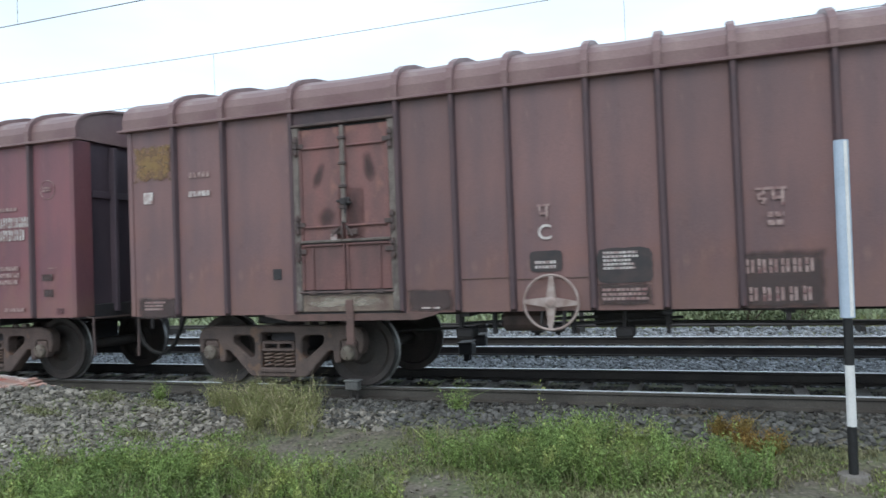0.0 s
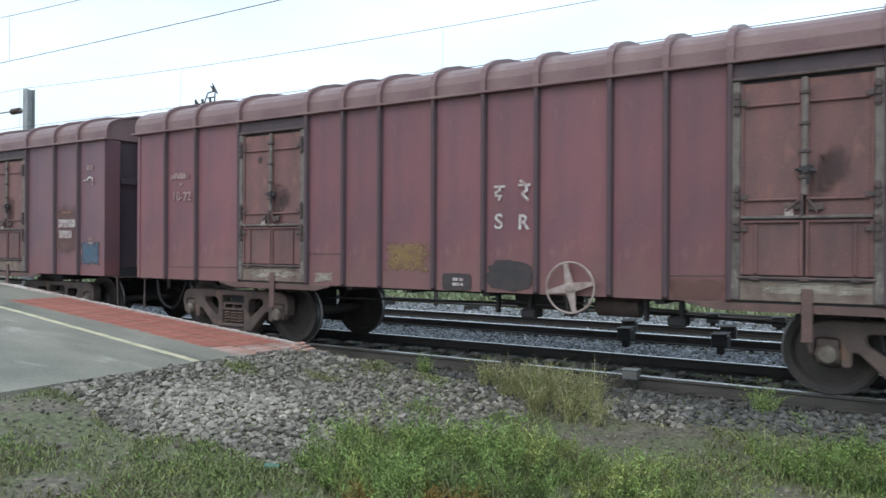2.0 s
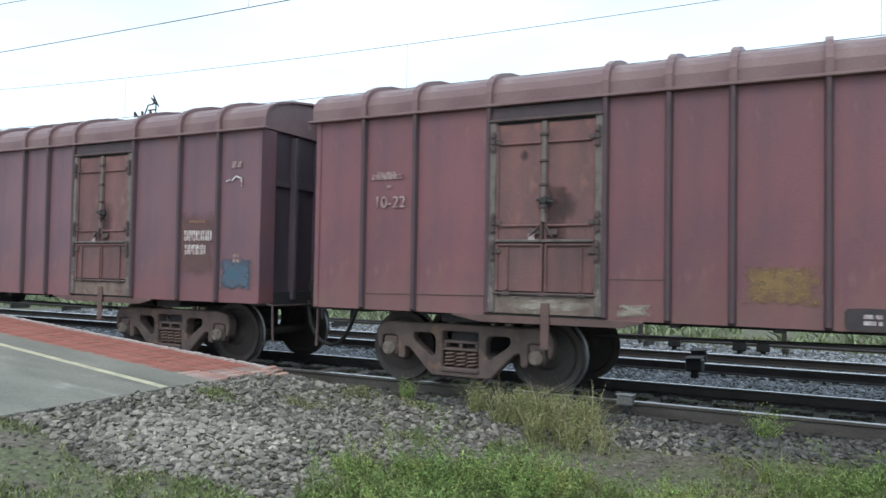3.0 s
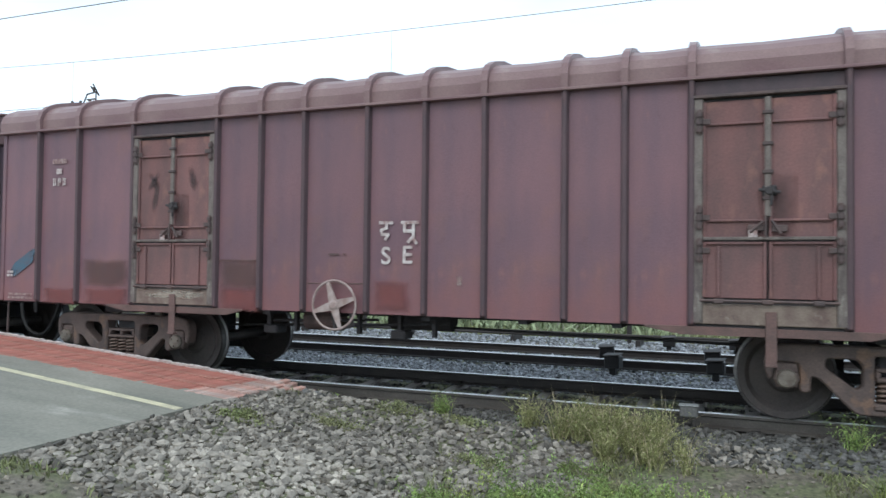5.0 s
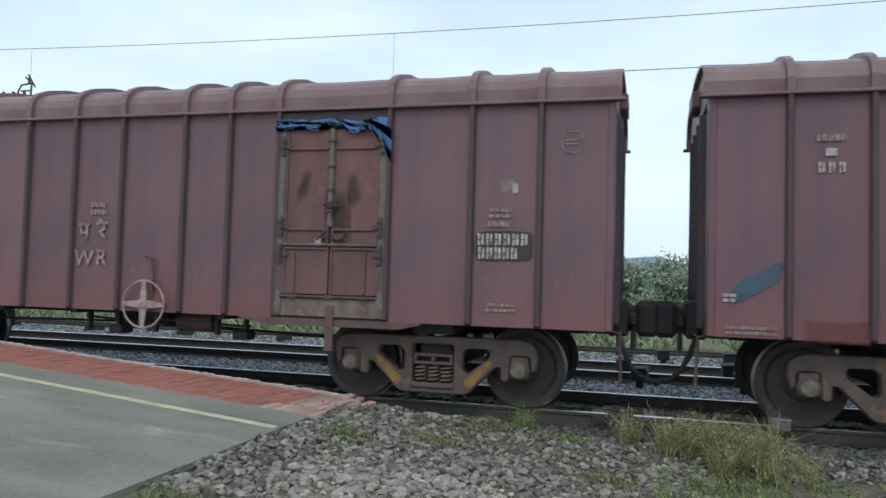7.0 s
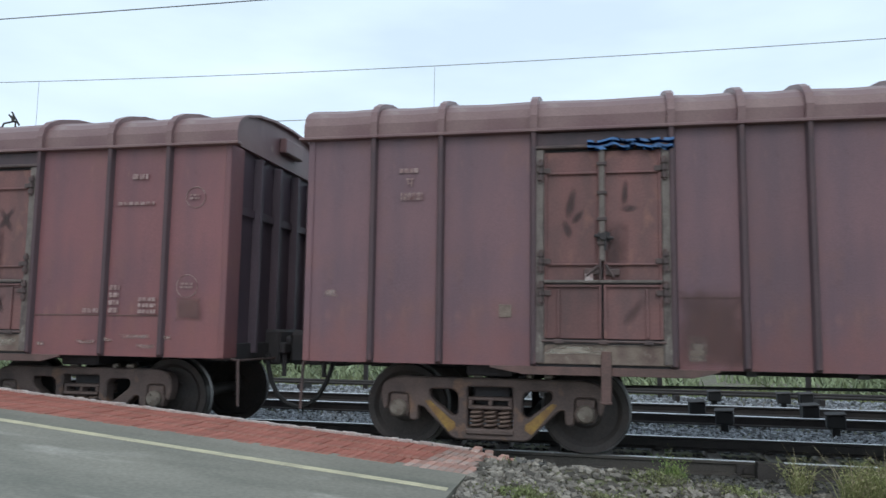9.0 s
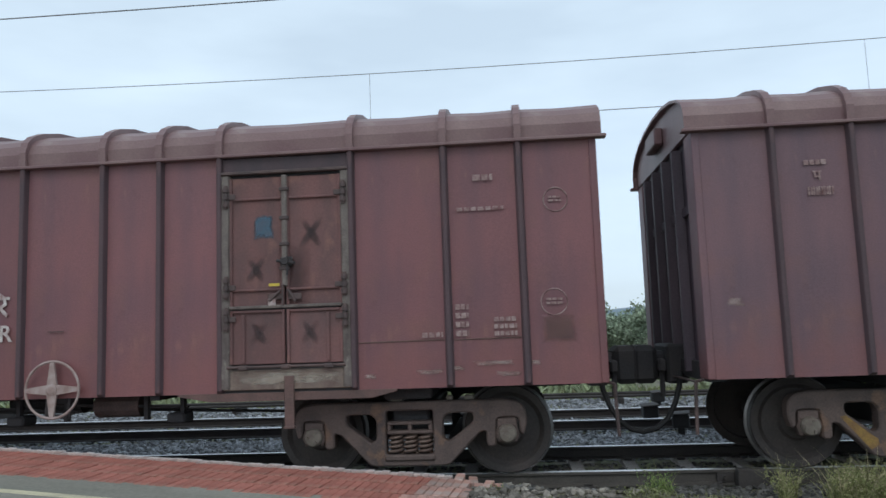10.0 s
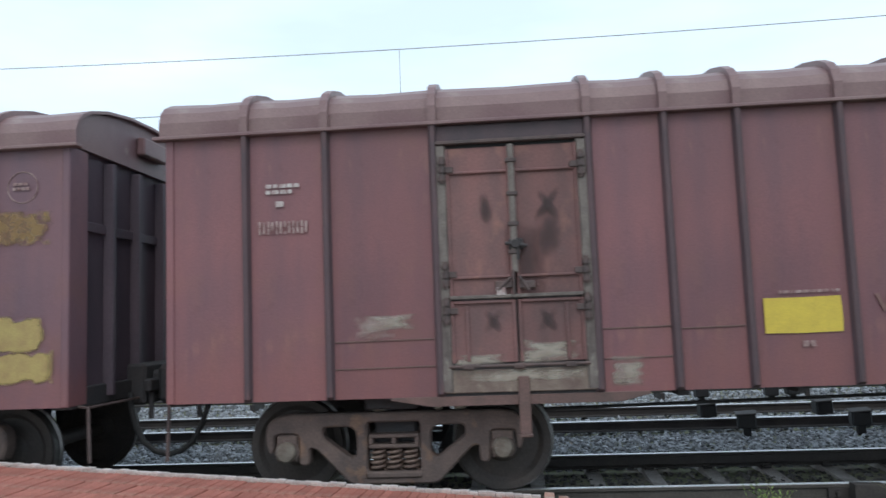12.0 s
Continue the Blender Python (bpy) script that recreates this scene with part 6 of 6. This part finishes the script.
def tuft(x, y, width, depth, height, count, label, material, seedy):
    """A big tussock of thin stems with fine leaves and pale seed heads."""
    t = thing("grass_tussock", label, "grass tussock")
    core = [(x + rng.normal(0, width), y + rng.normal(0, depth)) for _ in range(max(count // 16, 3))]
    base = [(core[i % len(core)][0] + rng.normal(0, 0.035), core[i % len(core)][1] + rng.normal(0, 0.03), 0) for i in range(count)]
    base = [(a, b2, ground_z(a, b2) - 0.01) for a, b2, _ in base]
    quads("grass", blades(base, height, 0.55, 0.0042), material, "", "", "", t)
    quads("stalk_tuft", blades(base[::5], height * 1.4, 0.45, 0.0036), seedy, "", "", "stuff", t)
    tips = []
    for cx, cy in core:
        for _ in range(10):
            h = height * rng.uniform(0.45, 1.15)
            ox, oy = rng.normal(0, 0.36 * h, 2)
            for f in (0.25, 0.4, 0.55, 0.7, 0.85, 1.0):
                tips.append((cx + ox * f, cy + oy * f, ground_z(cx, cy) + h * f))
    quads("foliage", leaves(tips, 0.026, 0.018, 5, 0.7, 0.32), material, "", "", "", t)
    quads("seed_fluff", leaves([p for p in tips if rng.random() < 0.28], 0.018, 0.03, 5, 0.8, 0.5), seedy, "", "", "", t)


STRAW = mat("pale_seed", (0.44, 0.38, 0.24), 0.8, island=0.3)
tuft(3.78, -0.98, 0.36, 0.13, 0.31, 620, "tall yellow-green grass tussock beside the rail", DRY, STRAW)
tuft(4.2, -1.28, 0.2, 0.12, 0.30, 260, "yellow-green grass tussock on the ballast", DRY, STRAW)
for x, y, wd, h in ((7.7, -1.35, 0.22, 0.30), (7.2, -1.6, 0.3, 0.22), (8.6, -1.7, 0.28, 0.2), (6.2, -1.75, 0.15, 0.22), (1.9, -0.62, 0.05, 0.22), (6.05, -0.55, 0.03, 0.30), (0.55, -0.68, 0.1, 0.12)):
    tuft(x, y, wd, wd * 0.6, h, int(500 * wd), "green grass tuft on the ballast", LEAF, DRY)
for x, y in ((8.85, -1.15), (9.1, -1.3), (4.1, -4.55), (4.6, -4.3)):
    tuft(x, y, 0.16, 0.10, 0.16, 110, "withered orange weed on dry earth", ORANGE, ORANGE)

TURF_AT = spots(72000, 0.3, 10.8, -6.8, -1.2, lambda x, y: (not on_heap(x, y) or x > 4.2) and rng.random() < 0.25 + 1.2 * (noise.noise((x * 0.9, y * 0.9, 33)) + 0.5 * noise.noise((x * 3, y * 3, 8)) + 0.15))
quads("turf", blades(TURF_AT, 0.055, 0.6, 0.006), TURF, "short patchy grass over dusty earth", "grass")
CREEP_AT = spots(10500, 0.5, 10.8, -6.5, -1.5, lambda x, y: (not on_heap(x, y) or x > 3.6) and noise.noise((x * 0.9, y * 0.9, 33)) + 0.4 * noise.noise((x * 3, y * 3, 8)) > -0.1, 0.02)
quads("ground_cover", leaves(CREEP_AT, 0.03, 0.03, 4, 0.5, 0.4), LEAF, "low green ground cover among the grass", "grass")
MOSS = [(x + rng.normal(0, 0.14), y + rng.normal(0, 0.08)) for x, y in ((1.75, -1.35), (1.35, -1.95), (2.4, -1.2), (0.7, -2.6), (2.9, -2.1)) for _ in range(260)]
quads("heap_weeds", leaves([(x, y, ground_z(x, y) + 0.035) for x, y in MOSS], 0.03, 0.015, 3, 0.6), TURF, "small green weeds on the gravel", "weeds")
FIELD = spots(17000, -30, 40, 10.5, 34, lambda x, y: noise.noise((x * 0.3, y * 0.3, 5)) > -0.25)
quads("far_grass", blades(FIELD, 0.42, 0.5, 0.05), FAR_LEAF, "tall green grass beyond the tracks", "grass")
quads("verge_grass", blades(spots(16000, -22, 20, 10.3, 13.5, lambda x, y: noise.noise((x * 0.4, y * 0.8, 15)) > -0.25), 0.16, 0.5, 0.02), TURF, "pale green verge grass beyond the tracks", "grass")


def bush(x, y, r, h, label="rounded green bush beyond the tracks"):
    t = thing("bush", label, "bush", "bushes beyond the tracks")
    z = ground_z(x, y)
    n = int(90 * r * h)
    pts = []
    while len(pts) < n:
        q = rng.uniform(-1, 1, 3)
        if 0.35 < np.linalg.norm(q) < 1 + 0.25 * noise.noise(tuple(q * 2 + x)):
            pts.append((x + q[0] * r, y + q[1] * r, z + h * 0.5 + q[2] * h * 0.5))
    quads("foliage", leaves(pts, 0.10, 0.10, 18, 0.3, 0.6), FAR_LEAF, "", "", "", t)
    bm = bmesh.new()
    for k in range(5):
        a = 2 * math.pi * k / 5
        rod(bm, (x, y, z - 0.05), (x + 0.6 * r * math.cos(a), y + 0.6 * r * math.sin(a), z + 0.6 * h), 0.035, 5, 0.012)
    part("branchwork", bm, BARK, t)


for x, y, r, h in ((9.45, 11.2, 1.2, 1.3), (10.7, 11.5, 0.9, 1.05), (8.3, 11.6, 0.65, 0.75), (-3.2, 13.5, 1.2, 0.8), (-8.5, 15.0, 1.6, 1.2), (12.0, 14.0, 1.2, 1.0), (2.4, 17.0, 1.4, 1.1)):
    bush(x, y, r, h)


def tree(x, y, h, r):
    t = thing("tree", "leafy green tree in the distance", "tree", "distant trees")
    z = ground_z(x, y)
    bm = bmesh.new()
    top = (x + rng.normal(0, 0.3), y, z + h * 0.55)
    rod(bm, (x, y, z - 0.2), top, 0.035 * h, 8, 0.015 * h)
    ends = []
    for k in range(7):
        a = rng.uniform(0, 6.28)
        q = (top[0] + 0.7 * r * math.cos(a), top[1] + 0.7 * r * math.sin(a), z + h * rng.uniform(0.55, 0.95))
        rod(bm, (x, y, z + h * rng.uniform(0.25, 0.5)), q, 0.013 * h, 5, 0.004 * h)
        ends.append(q)
    part("trunk", bm, BARK, t)
    pts = [tuple(np.array(q) + rng.normal(0, 1, 3) * (r * 0.30, r * 0.30, h * 0.10)) for q in ends + [top] for _ in range(26)]
    pts += [(x + rng.normal(0, r * 0.55), y + rng.normal(0, r * 0.4), z + h * rng.uniform(0.05, 0.5)) for _ in range(50)]
    quads("crown", leaves(pts, 0.24, 0.33, 30, 0.2, 0.6), TREE_LEAF, "", "", "", t)


for k in range(34):
    x = -52 + 3.3 * k + rng.uniform(-1.2, 1.2)
    tree(x, rng.uniform(38, 56), rng.uniform(2.2, 3.5), rng.uniform(1.5, 2.4))


def hills():
    xs = list(range(-1500, 1501, 20))
    bm = bmesh.new()
    rows = []
    for j, (y, s) in enumerate(((620, 0.0), (680, 0.75), (740, 1.0), (900, 0.8), (1100, 0.0))):
        rows.append([bm.verts.new((x, y, -4 + s * max(6, 22 + 16 * noise.noise((x * 0.006, 2.2, 0)) + 8 * noise.noise((x * 0.02, 1, 4)) + 16 * math.exp(-((x + 12) / 55) ** 2)) + 1.2 * s * noise.noise((x * 0.09, y * 0.05, 3)))) for x in xs])
    for a2, b2 in zip(rows, rows[1:]):
        for i in range(len(xs) - 1):
            bm.faces.new((a2[i], a2[i + 1], b2[i + 1], b2[i]))
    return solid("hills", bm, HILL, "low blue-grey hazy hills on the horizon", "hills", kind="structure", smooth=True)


hills()

# litter on the grass
for x, y, c in ((5.62, -2.72, WHITE), (8.6, -2.95, SILL), (3.05, -4.45, mat("green_scrap", (0.10, 0.22, 0.17), 0.6))):
    t = solid("litter", box(bmesh.new(), -0.06, 0.06, -0.03, 0.03, 0.0, 0.02, 0.006), c, "crumpled scrap lying on the grass", "litter", at=(x, y, ground_z(x, y) + 0.03))
    t.rotation_euler = (0.2, 0.1, 0.7)


# ---- what moves: the wagons roll along, and their wheelsets turn ----
def train_x(t):
    return 1.591 + 4.489 * t - 0.007 * t * t


def motions():
    for k, (w, sets) in enumerate(TRAIN):
        walk(w, [(t / 2, pose(train_x(t / 2) - PITCH * k, 0, 0)) for t in range(25)])
        for s in sets:
            x, y, z = s.location
            walk(s, [(t / 10, pose(x, y, z, 0, math.degrees((train_x(t / 10) - train_x(0)) / 0.462), 0)) for t in range(121)])


motions()
